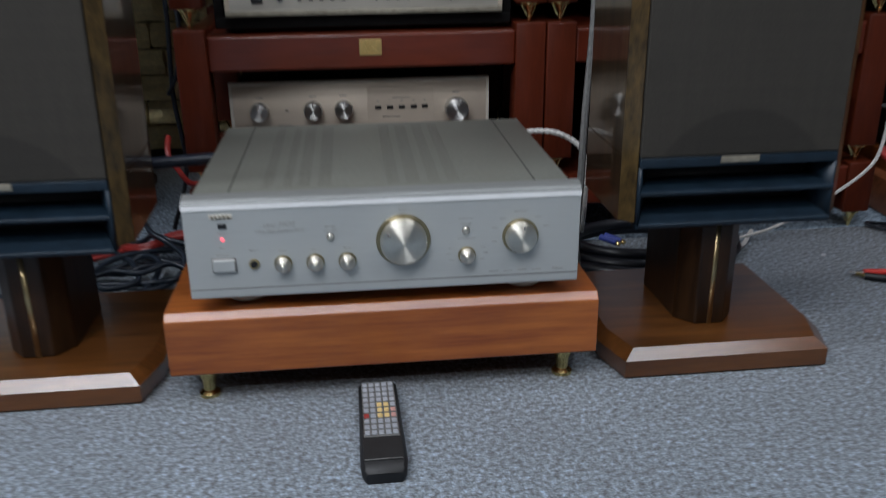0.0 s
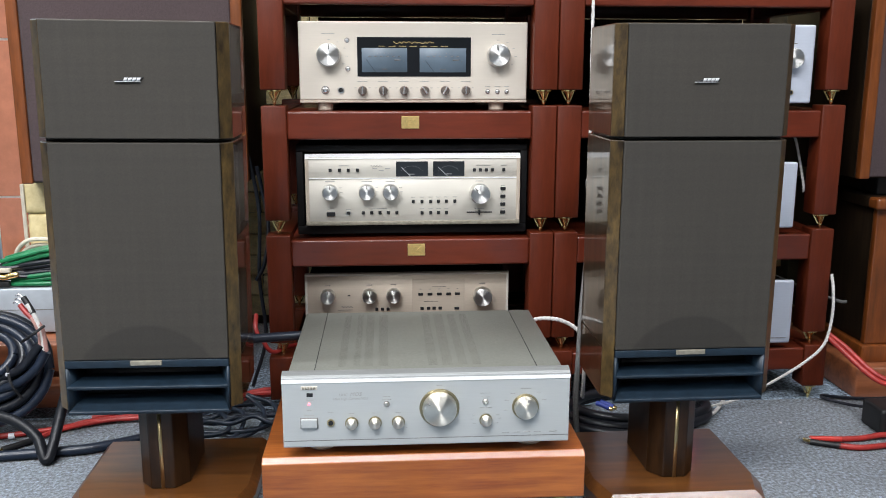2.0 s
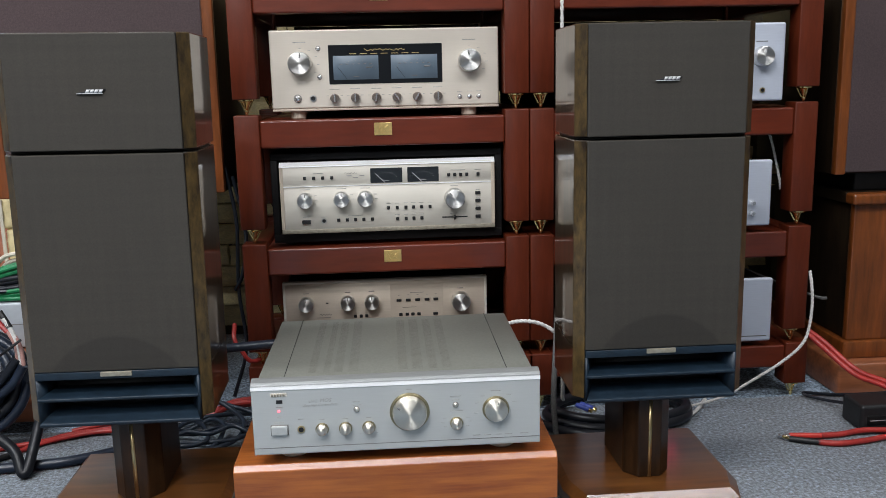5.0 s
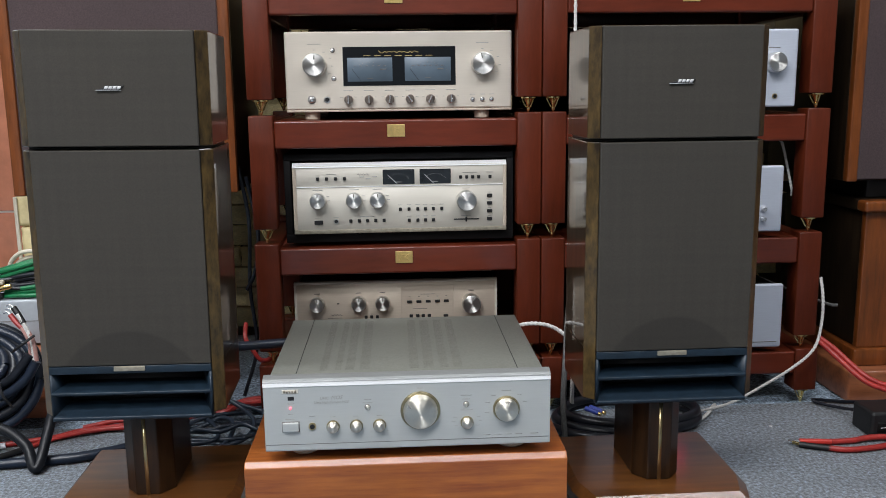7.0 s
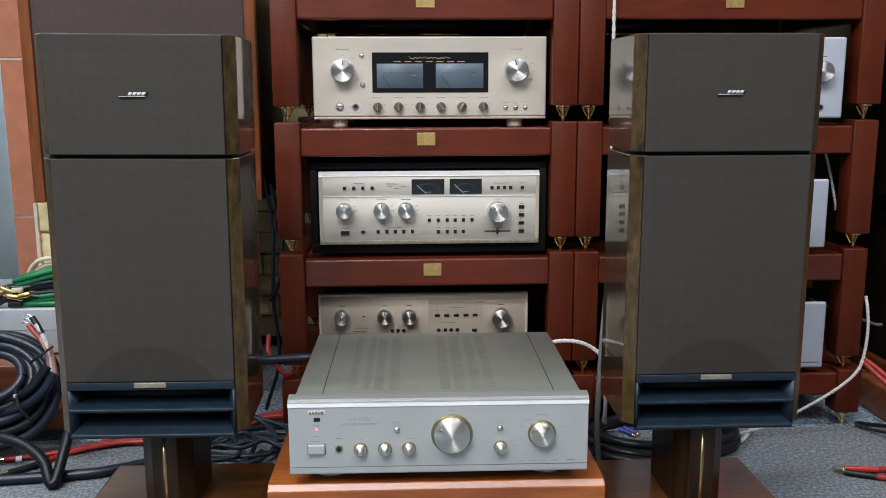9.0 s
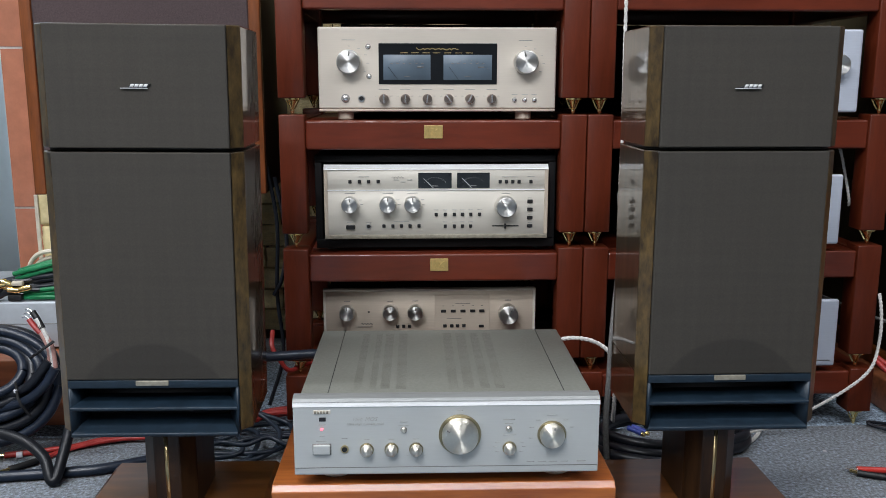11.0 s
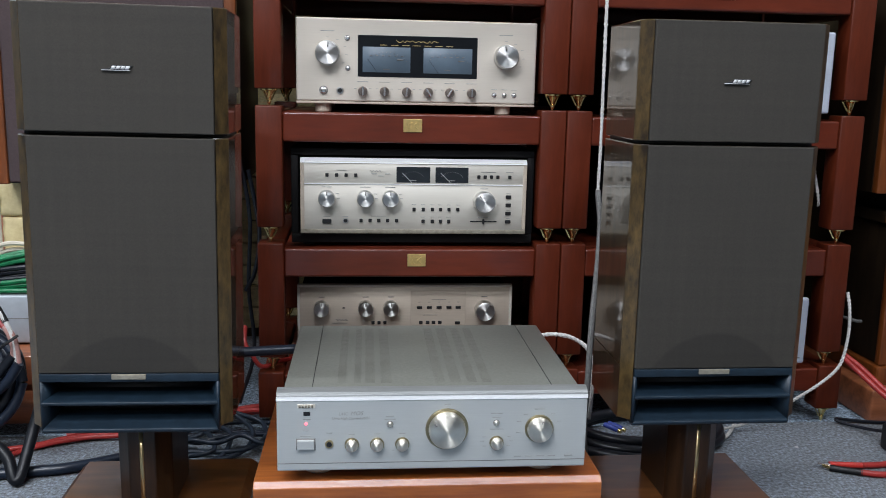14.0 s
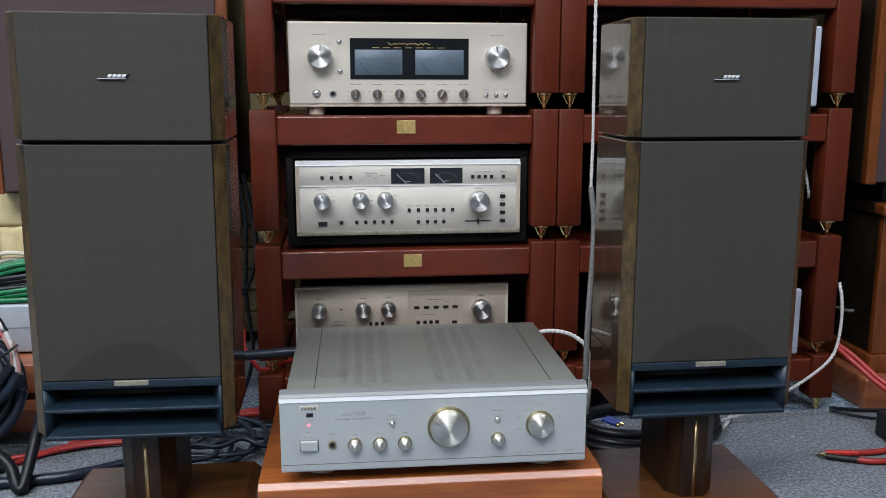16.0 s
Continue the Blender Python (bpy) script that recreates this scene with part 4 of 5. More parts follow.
def loudspeaker(cx, cy, lean=0.0, turn=0.0):
    """A two-box speaker with tapering sides; its front is at y = 0 before it is set down at (cx, cy)."""
    th = thing("loudspeaker", "glossy walnut loudspeaker with grey-brown cloth grille", "loudspeaker", (0, 0, 0), "pair of loudspeakers")
    fr, ou, ba, ch, dp = 0.1238, 0.1393, 0.1378, 0.018, 0.168
    zb, zg, z1, z2, z3 = 0.184, 0.2655, 0.598, 0.6022, 0.7715
    for name, a, b in (("lower_cabinet", zb, z1), ("upper_cabinet", z2, z3)):
        cab = prism(box_plan(fr - 0.006, ou, ba, 0.006, ch - 0.006, dp - 0.006), zg if a == zb else a, b, 0.002, 2)
        if a == zb:
            f0 = fr - 0.003
            low = [(-f0, 0.006), (-f0, 0.044), (f0, 0.044), (f0, 0.006), (fr, 0.006), (ou, ch), (ba, dp), (-ba, dp), (-ou, ch), (-fr, 0.006)]
            cab = join(cab, prism(low, zb, zg))
        part(name, cab, WALNUT, th, "walnut lacquer cabinet with mirror gloss")
        for s in (-1, 1):
            plan = [(s * fr, 0.0), (s * (ou + 0.0005), ch), (s * (ou - 0.004), ch + 0.004), (s * fr, 0.008)]
            part("edge_strip", prism(plan if s > 0 else plan[::-1], a + 0.001, b - 0.001, 0.001, 1), VENEER, th, "streaky walnut bevel")
    part("joint", prism(box_plan(fr - 0.01, ou - 0.006, ba - 0.006, 0.012, ch - 0.004, dp - 0.02), z1, z2), BLACK, th)
    part("grille", box(-fr + 0.001, fr - 0.001, -0.003, 0.008, zg + 0.001, z1 - 0.0008, 0.0015, 2), CLOTH, th, "lower cloth grille")
    part("grille", box(-fr + 0.001, fr - 0.001, -0.003, 0.008, z2 + 0.0008, z3 - 0.0015, 0.0015, 2), CLOTH, th, "upper cloth grille")
    # port with two louvres
    port = part("port", box(-fr + 0.001, fr - 0.001, -0.003, 0.006, zg - 0.012, zg, 0.001), BLUEBLACK, th, "blue-black port moulding with louvres")
    for s in (-1, 1):
        cheek = [(s * (fr - 0.001), -0.003), (s * (fr - 0.001), 0.03), (s * (fr - 0.02), 0.03), (s * (fr - 0.004), -0.003)]
        part("cheek", prism(cheek if s < 0 else cheek[::-1], zb - 0.002, zg - 0.012), BLUEBLACK, port)
    part("throat", box(-fr + 0.004, fr - 0.004, 0.036, 0.04, zb, zg - 0.012), BLACK, port)
    for zz, rise in ((0.219, 0.0125), (0.179, 0.02)):
        lv = extrude_x([(-0.004, zz), (-0.0062, zz + 0.0012), (-0.0072, zz + 0.0034), (-0.0066, zz + 0.0056), (0.004, zz + 0.3 * rise + 0.004), (0.026, zz + rise), (0.036, zz + rise + 0.001), (0.036, zz + rise - 0.004), (0.004, zz)],
                       -fr + 0.003, fr - 0.003, 0.0004)
        for v in lv.verts:
            v.co.x *= 1 - 0.15 * max(0.0, v.co.y + 0.004) / 0.04
        part("louvre", lv, BLUEBLACK, port)
    part("floor_of_port", box(-fr + 0.001, fr - 0.001, -0.004, 0.036, zb - 0.006, zb - 0.0025, 0.001), BLUEBLACK, port)
    part("badge", box(-0.0245, 0.0225, -0.0055, -0.002, zg - 0.0078, zg - 0.0002, 0.0008), BADGE, th, "worn bronze badge")
    lg = [(-0.021, -0.0035), (0.013, -0.0035), (0.02, 0.0035), (-0.006, 0.0035), (-0.009, 0.0005), (-0.019, -0.002)]
    bm = prism(lg, 0.003, 0.0055, 0.0004, 1)
    for v in bm.verts:
        v.co = Vector((v.co.x, -v.co.z, 0.688 + v.co.y))
    bmesh.ops.recalc_face_normals(bm, faces=bm.faces)
    logo = part("logo_plate", bm, BLACK, th, "small slanted metal mark")
    bars = None
    for i in range(4):
        xx = -0.0078 + i * 0.0061
        b2 = box(xx, xx + 0.0049, -0.0062, -0.0056, 0.6862, 0.6906)
        for v in b2.verts:
            v.co.x += (v.co.z - 0.688) * 0.5
        bars = join(bars, b2)
    bars = box(-0.021, 0.016, -0.0062, -0.0056, 0.6845, 0.6853, bm=bars)
    part("logo_lettering", bars, WHITEINK, logo)
    th.location = (cx, cy, 0.0)
    th.rotation_euler = (0.0, radians(lean), radians(turn))
    return th


def speaker_stand(cx, cy):
    """A glossy plate with a slim deep column and a gold inlay; front of the column at y = 0."""
    th = thing("speaker_stand", "glossy brown wooden speaker stand with gold inlay", "speaker stand", (0, 0, 0), "pair of speaker stands")
    w, f, c = 0.147, 0.13, 0.058
    y0, y1 = -0.065, 0.195
    plan = [(-f, y0), (f, y0), (w, y0 + c), (w, y1), (-w, y1), (-w, y0 + c)]
    bm = bmesh.new()
    rings = []
    for z, ins in ((0.0, 0.003), (0.003, 0.0), (0.0245, 0.0), (0.0365, 0.0124)):
        rings.append([bm.verts.new((x - math.copysign(ins, x), y + (ins if y < y0 + c + 0.001 else -ins * 0.3), z)) for x, y in plan])
    for a, b in zip(rings, rings[1:]):
        for i in range(6):
            bm.faces.new((a[i], a[(i + 1) % 6], b[(i + 1) % 6], b[i]))
    bm.faces.new(rings[0][::-1])
    bm.faces.new(rings[-1])
    bmesh.ops.recalc_face_normals(bm, faces=bm.faces)
    part("base_plate", bm, STAND, th, "glossy orange-brown plate with sloped edge")
    col = [(-0.0185, 0.0), (0.0185, 0.0), (0.039, 0.024), (0.0405, 0.135), (0.026, 0.16)]
    col = col + [(-x, y) for x, y in col[:1:-1]]
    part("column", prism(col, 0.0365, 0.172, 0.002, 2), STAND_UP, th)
    part("gold_inlay", box(-0.0028, 0.0028, -0.0012, 0.002, 0.037, 0.1715), GOLD, th, "gold metal strip")
    part("top_plate", box(-0.08, 0.08, 0.03, 0.14, 0.172, 0.1775, 0.001), BLACK, th)
    th.location = (cx, cy, 0.0)
    return th


loudspeaker(0.4178, -0.460)
loudspeaker(-0.4368, -0.452, 0.5, 0.4)
speaker_stand(0.4085, -0.445)
speaker_stand(-0.4305, -0.425)


# ---- remote control ----
def remote_control():
    th = thing("remote_control", "dark grey remote control with rows of buttons", "remote control", (-0.024, -0.59, 0.0))
    rows = []
    body = bmesh.new()
    for y, w, z in ((-0.680, 0.019, 0.012), (-0.676, 0.0225, 0.016), (-0.66, 0.0245, 0.019), (-0.6, 0.0235, 0.02), (-0.51, 0.0225, 0.018), (-0.503, 0.021, 0.014)):
        rows.append([body.verts.new((-0.0245 + a * w, y, b)) for a, b in ((-0.9, 0), (0.9, 0), (1, z * 0.35), (1, z * 0.75), (0.85, z), (-0.85, z), (-1, z * 0.75), (-1, z * 0.35))])
    for a, b in zip(rows, rows[1:]):
        for i in range(8):
            body.faces.new((a[i], a[(i + 1) % 8], b[(i + 1) % 8], b[i]))
    body.faces.new(rows[0][::-1])
    body.faces.new(rows[-1])
    bmesh.ops.recalc_face_normals(body, faces=body.faces)
    part("body", body, BLACK, th)
    part("keypad", box(-0.0435, -0.0055, -0.625, -0.51, 0.0175, 0.0203, 0.0006), GREYCABLE, th, "grey button field")
    for r in range(10):
        for c in range(5):
            x, y = -0.0395 + c * 0.0075, -0.619 + r * 0.0112
            m = PINKCABLE if (r in (3, 4) and c == 4) else REDCABLE if (r == 3 and c == 0) else GOLDINK if (r in (3, 4, 5) and c in (2, 3)) else KEY
            part("button", box(x - 0.0028, x + 0.0028, y - 0.0036, y + 0.0036, 0.0198, 0.0222, 0.0008, 1), m, th)
    part("bottom_line", box(-0.044, -0.005, -0.6655, -0.6645, 0.0185, 0.0198), GREYCABLE, th)


remote_control()


# ---- tall cabinets behind ----
def tall_cabinet(x0, x1, y, z0, z1, depth, label):
    th = thing("tall_loudspeaker", label, "loudspeaker", ((x0 + x1) / 2, y + depth / 2, z0))
    t = 0.023
    part("carcass", box(x0, x1, y + 0.02, y + depth, z0, z1, 0.003), OAKSHADED, th)
    for q in ((x0, x0 + t, z0, z1), (x1 - t, x1, z0, z1)):
        part("frame_stile", box(q[0], q[1], y, y + 0.02, q[2], q[3], 0.003), OAKFRAME, th, "orange-brown wooden edge")
    part("top_rail", box(x0 + t, x1 - t, y + 0.001, y + 0.02, z1 - t, z1, 0.003), OAKFRAME, th)
    part("grille", box(x0 + t, x1 - t, y + 0.004, y + 0.019, z0 + 0.004, z1 - t, 0.003), PURPLE, th, "purple-brown cloth grille")


tall_cabinet(-0.816, -0.35, 0.1, 0.468, 1.25, 0.36, "large loudspeaker with purple-brown cloth and orange wood edges")
th = thing("cabinet_stand", "dark wooden pedestal under the large loudspeaker", "stand", (-0.6, 0.3, 0))
part("body", box(-0.494, -0.462, 0.18, 0.44, 0.02, 0.468, 0.004), OAKSHADED, th)
part("plinth", box(-0.496, -0.455, 0.18, 0.45, 0.0, 0.02, 0.003), OAKSHADED, th)
tall_cabinet(0.962, 1.45, 0.04, 0.472, 1.25, 0.4, "large loudspeaker with purple-brown cloth and orange wood edges")
th = thing("wooden_pedestal", "orange-brown wooden pedestal on a stepped base", "stand", (1.2, 0.3, 0))
# Body and rear of the top are coloured darker for the rack's shade.
part("body", box(1.018, 1.43, 0.066, 0.44, 0.095, 0.405, 0.003), OAKSHADED, th)
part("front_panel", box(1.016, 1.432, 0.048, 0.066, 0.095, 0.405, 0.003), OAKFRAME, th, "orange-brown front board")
part("top", box(1.005, 1.443, 0.068, 0.46, 0.405, 0.43, 0.004, 2), OAKSHADED, th)
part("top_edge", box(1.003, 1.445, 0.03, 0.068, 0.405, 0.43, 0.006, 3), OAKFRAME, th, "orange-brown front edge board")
part("moulding", box(1.004, 1.444, 0.035, 0.455, 0.055, 0.095, 0.005), OAKFRAME, th)
part("base", box(0.978, 1.47, 0.0, 0.48, -0.017, 0.055, 0.005), BENCH, th)
part("riser", box(1.035, 1.4, 0.09, 0.42, 0.43, 0.472, 0.004), BLACK, th)


# ---- left: bench, grey box, cables ----
th = thing("low_bench", "low orange-brown wooden bench by the wall", "bench", (-0.92, 0.2, 0))
part("board", box(-1.15, -0.725, 0.02, 0.42, 0.085, 0.145, 0.004), BENCH, th)
part("step", box(-1.15, -0.715, -0.03, 0.03, 0.024, 0.072, 0.005), BENCH, th)
for fx in (-1.12, -0.78):
    part("leg", box(fx, fx + 0.03, 0.06, 0.4, 0.0, 0.085, 0.003), BENCH, th)
th = thing("grey_metal_box", "light grey metal equipment case with cables on top", "box", (-0.9, 0.25, 0.145))
part("body", box(-1.14, -0.5, 0.09, 0.4, 0.149, 0.247, 0.004), GREYBOX, th)
for fx in (-1.1, -0.76):
    for fy in (0.15, 0.37):
        part("foot", lathe([(0.012, 0), (0.012, 0.0045)], (fx, fy, 0.145), "z", 16), BLACK, th)
part("seam", box(-1.139, -0.501, 0.0893, 0.091, 0.2, 0.2012), INK, th)

rnd = random.Random(4)


def loops(cx, cy, cz, rx, ry, n, r, wob, rise, tilt=0.0, upright=False, seed=1, start=0.0, turn_len=1.0):
    """Points of a hand-laid coil of n turns."""
    rd = random.Random(seed)
    pts = []
    steps = int(n * 12)
    for i in range(steps + 1):
        a = start + 2 * math.pi * i / 12 * turn_len
        k = 1 + rd.uniform(-wob, wob)
        u, v = rx * k * math.cos(a), ry * k * math.sin(a)
        h = rise * i / max(1, steps)
        if upright:
            pts.append((cx + u, cy + h + v * tilt, cz + v))
        else:
            pts.append((cx + u, cy + v, cz + h + rd.uniform(0, wob) * 0.02))
    return pts


coil = thing("cable_coil", "coiled thick black speaker cable leaning on bench", "cable", (-0.83, -0.05, 0))


def coil_ring(f, y, seed):
    """One turn: the inner ones are small and high, the outer ones hang lower."""
    rd = random.Random(seed)
    top, bot, rx = 0.201 + 0.033 * f, 0.127 - 0.092 * f, 0.066 + 0.06 * f
    pts = []
    for i in range(17):
        a = 2 * math.pi * i / 16
        k = 1 + rd.uniform(-0.012, 0.012)
        pts.append((-0.846 + 0.004 * f + rx * k * math.cos(a), y + 0.03 * math.sin(a), (top + bot) / 2 + (top - bot) / 2 * k * math.sin(a)))
    return pts


for k in range(5):
    part("turn", tube(coil_ring(k / 4, -0.105 + 0.004 * (k % 2), 11 + k), 0.0092, 12, 4), RUBBER if k % 2 else RUBBERBLUE, coil)
for k in range(4):
    part("turn", tube(coil_ring((k + 0.5) / 4, -0.082, 31 + k), 0.0092, 12, 4), RUBBER, coil)
for k in range(3):
    part("turn", tube(coil_ring((k + 0.7) / 4, -0.06, 41 + k), 0.0092, 10, 4), RUBBERBLUE, coil)
part("jacket", tube([(-0.84, -0.112, 0.108), (-0.806, -0.12, 0.123), (-0.779, -0.126, 0.133), (-0.752, -0.13, 0.151), (-0.719, -0.128, 0.192)], 0.0088, 12, 6), RUBBER, coil)
part("jacket", tube([(-0.84, -0.118, 0.088), (-0.805, -0.128, 0.102), (-0.762, -0.135, 0.119), (-0.729, -0.135, 0.145), (-0.709, -0.13, 0.178)], 0.0088, 12, 6), RUBBERBLUE, coil)
for k, (m, a, b, c, tip) in enumerate(((PINKCABLE, (-0.719, 0.19), (-0.718, 0.216), (-0.729, 0.242), (-0.741, 0.252)), (PINKCABLE, (-0.709, 0.178), (-0.711, 0.216), (-0.721, 0.238), (-0.734, 0.258)),
                                       (WHITECABLE, (-0.713, 0.18), (-0.7145, 0.218), (-0.724, 0.246), (-0.738, 0.27)))):
    part("lead", tube([(a[0], -0.128, a[1]), (b[0], -0.13, b[1]), (c[0], -0.128, c[1]), (tip[0], -0.124, tip[1])], 0.0042, 8, 6), m, coil, "pale stripped lead")
part("red_sleeve", tube([(-0.731, -0.127, 0.244), (-0.742, -0.124, 0.255), (-0.7525, -0.12, 0.268)], 0.0052, 8, 4), REDCABLE, coil)
part("black_sleeve", tube([(-0.727, -0.126, 0.252), (-0.736, -0.122, 0.267), (-0.746, -0.118, 0.282)], 0.0058, 8, 4), BLACK, coil)
for x, z in ((-0.7525, 0.268), (-0.746, 0.282), (-0.748, 0.275)):
    part("spade", tube([(x, -0.12, z), (x - 0.006, -0.119, z + 0.005), (x - 0.013, -0.118, z + 0.003)], 0.0017, 6, 4), TRIM, coil, "bare metal spade plug")
for a, b in (((-0.786, -0.124, 0.15), (-0.755, -0.146, 0.092)), ((-0.757, -0.118, 0.194), (-0.703, -0.141, 0.232))):
    mid = ((a[0] + b[0]) / 2, min(a[1], b[1]) - 0.004, (a[2] + b[2]) / 2)
    part("zip_tie", tube([a, mid, b], 0.0026, 6, 6), BLACK, coil)
part("tie_head", box(-0.7845, -0.7775, -0.139, -0.133, 0.133, 0.1395, 0.001), WHITEBOX, coil, "pale zip tie head")

green = thing("green_cable_bundle", "bundle of green and black cables with gold plugs", "cable", (-0.9, 0.2, 0.247))
strands = [(-0.875, 0.303, 0.324, GREENCABLE), (-0.872, 0.292, 0.313, GREENCABLE), (-0.862, 0.298, 0.317, GREENCABLE), (-0.85, 0.291, 0.303, RUBBER), (-0.856, 0.284, 0.294, RUBBER), (-0.845, 0.276, 0.287, RUBBER),
           (-0.86, 0.267, 0.275, GREENCABLE), (-0.858, 0.259, 0.266, GREENCABLE), (-0.85, 0.2535, 0.256, RUBBER), (-0.862, 0.2535, 0.2545, GREENCABLE), (-0.87, 0.273, 0.28, RUBBER)]
for k, (x, za, zb, m) in enumerate(strands):
    for lay in range(2):
        y, dz = 0.106 + 0.017 * lay + 0.003 * (k % 3), 0.003 * lay
        slope = (zb - za) / 0.08
        pts = [(x + 0.004 * lay, y, za + dz), (x + 0.04, y - 0.006, za + slope * 0.045 + dz + rnd.uniform(-0.0015, 0.0015)), (x + 0.1, y - 0.003, za + slope * 0.095 + dz),
               (x + 0.16, y + 0.004, za + slope * 0.1 + dz), (x + 0.2, y + 0.02, za + dz + slope * 0.07)]
        part("cable", tube([(q[0], q[1], max(q[2], 0.2525)) for q in pts], 0.0052, 9, 6), m, green)
part("cable", tube([(-0.862, 0.14, 0.3), (-0.848, 0.135, 0.326), (-0.825, 0.13, 0.343), (-0.79, 0.128, 0.346), (-0.74, 0.13, 0.335)], 0.0048, 8, 6), IVORY, green, "ivory cable")
part("cable", tube([(-0.85, 0.145, 0.3), (-0.836, 0.14, 0.32), (-0.81, 0.138, 0.331), (-0.77, 0.138, 0.33), (-0.73, 0.14, 0.32)], 0.0048, 8, 6), IVORY, green, "ivory cable")
for k, (gx, gz, an) in enumerate(((-0.895, 0.292, 25), (-0.884, 0.274, 8), (-0.862, 0.273, -12), (-0.905, 0.278, -20))):
    plug = lathe([(0.002, -0.008), (0.0025, 0), (0.0062, 0.001), (0.0066, 0.02), (0.0045, 0.026)], (gx, 0.092, gz), "x", 14)
    bmesh.ops.rotate(plug, cent=(gx, 0.092, gz), matrix=Matrix.Rotation(radians(an), 3, "Y"), verts=plug.verts)
    part("gold_plug", plug, BRASS, green)
    part("cable", tube([(gx + 0.02, 0.095, gz), (gx + 0.045, 0.1, gz - 0.002), (gx + 0.08, 0.108, gz + 0.004)], 0.0045, 7, 4), RUBBER, green)
part("ivory_plug", box(-0.874, -0.851, 0.086, 0.098, 0.2815, 0.2915, 0.003), IVORY, green)
part("black_plug", box(-0.885, -0.857, 0.09, 0.102, 0.2495, 0.262, 0.002), BLACK, green)
part("cable", tube([(-0.86, 0.12, 0.29), (-0.895, 0.1, 0.285), (-0.905, 0.095, 0.268), (-0.93, 0.1, 0.258), (-1.0, 0.11, 0.257)], 0.009, 9, 6), RUBBER, green)
part("cable", tube([(-0.85, 0.115, 0.27), (-0.89, 0.097, 0.266), (-0.91, 0.096, 0.258), (-0.96, 0.1, 0.255)], 0.0075, 9, 6), RUBBER, green)


parcels = thing("wrapped_parcels", "stack of cream paper-wrapped parcels on grey case", "parcels", (-0.78, 0.26, 0.247))
for k in range(3):
    x_l = -0.843 + (0.0, 0.003, -0.002)[k]
    bm = box(x_l, x_l + 0.135, 0.168 + 0.003 * (k % 2), 0.3, 0.2475 + 0.0735 * k, 0.2475 + 0.0735 * k + 0.0728, 0.008, 3)
    bmesh.ops.subdivide_edges(bm, edges=[e for e in bm.edges if e.calc_length() > 0.03], cuts=5, use_grid_fill=True)
    for v in bm.verts:
        v.co.y += 0.0022 * math.sin(v.co.z * 170 + k) * math.sin(v.co.x * 120 + 2 * k)
        v.co.x += 0.0012 * math.sin(v.co.z * 210 + 3 * k)
    part("parcel", bm, CREAM, parcels)
part("strap", box(-0.8455, -0.8375, 0.1625, 0.167, 0.2485, 0.46, 0.001, 1), IVORY, parcels, "pale packing strap")


def cable(name, label, pts, r, m, flat=1.0, seg=8, twist=False):
    return solid(name, twisted(pts, r) if twist else tube(pts, r, seg, 6, flat=flat), m, label, "cable", loc=tuple(pts[0][:2]) + (0.0,))


cable("black_cable", "thick black cable lying on the carpet", [(-1.05, -0.24, 0.0105), (-0.88, -0.232, 0.0105), (-0.781, -0.224, 0.0105), (-0.668, -0.21, 0.0105), (-0.607, -0.197, 0.0105), (-0.52, -0.15, 0.0105), (-0.46, -0.08, 0.0105)], 0.0095, RUBBERBLUE, seg=12)
cable("black_cable", "thick black cable arching off the carpet", [(-1.0, -0.13, 0.06), (-0.86, -0.17, 0.082), (-0.786, -0.195, 0.079), (-0.737, -0.21, 0.068), (-0.703, -0.225, 0.046), (-0.69, -0.24, 0.024), (-0.684, -0.246, 0.0125), (-0.678, -0.244, 0.0135), (-0.675, -0.228, 0.03), (-0.671, -0.2, 0.065), (-0.665, -0.18, 0.1), (-0.64, -0.14, 0.2), (-0.6, -0.1, 0.24)], 0.0098, MATTEBLACK, seg=12)
red = thing("speaker_cable", "red and black speaker cable with gold plugs", "cable", (-0.7, -0.05, 0))
part("red_core", tube([(-0.768, -0.113, 0.007), (-0.702, -0.089, 0.007), (-0.662, -0.064, 0.008), (-0.583, -0.045, 0.009), (-0.5, -0.02, 0.009), (-0.4, 0.03, 0.009), (-0.3, 0.06, 0.009)], 0.005, 10, 6), REDCABLE, red)
part("red_core", tube([(-0.745, -0.15, 0.007), (-0.717, -0.112, 0.007), (-0.68, -0.085, 0.008), (-0.62, -0.062, 0.009), (-0.56, -0.055, 0.009), (-0.48, -0.03, 0.009), (-0.42, 0.012, 0.009)], 0.005, 10, 6), REDCABLE, red)
part("red_core", tube([(-0.66, -0.058, 0.012), (-0.6, -0.038, 0.016), (-0.54, -0.03, 0.014), (-0.46, 0.0, 0.009)], 0.005, 10, 6), REDCABLE, red)
part("red_plug", tube([(-0.818, -0.125, 0.0066), (-0.768, -0.113, 0.0066)], 0.006, 10, 3), REDCABLE, red)
part("white_ring", tube([(-0.796, -0.1265, 0.0066), (-0.786, -0.1235, 0.0066)], 0.0064, 10, 2), WHITEBOX, red)
part("black_plug", tube([(-0.783, -0.186, 0.0066), (-0.765, -0.17, 0.0066), (-0.743, -0.148, 0.0066)], 0.006, 10, 4), BLACK, red)
part("gold_tip", tube([(-0.799, -0.202, 0.0066), (-0.782, -0.185, 0.0066)], 0.0034, 8, 2), BRASS, red)
part("gold_tip", tube([(-0.84, -0.13, 0.0066), (-0.818, -0.125, 0.0066)], 0.0034, 8, 2), BRASS, red)

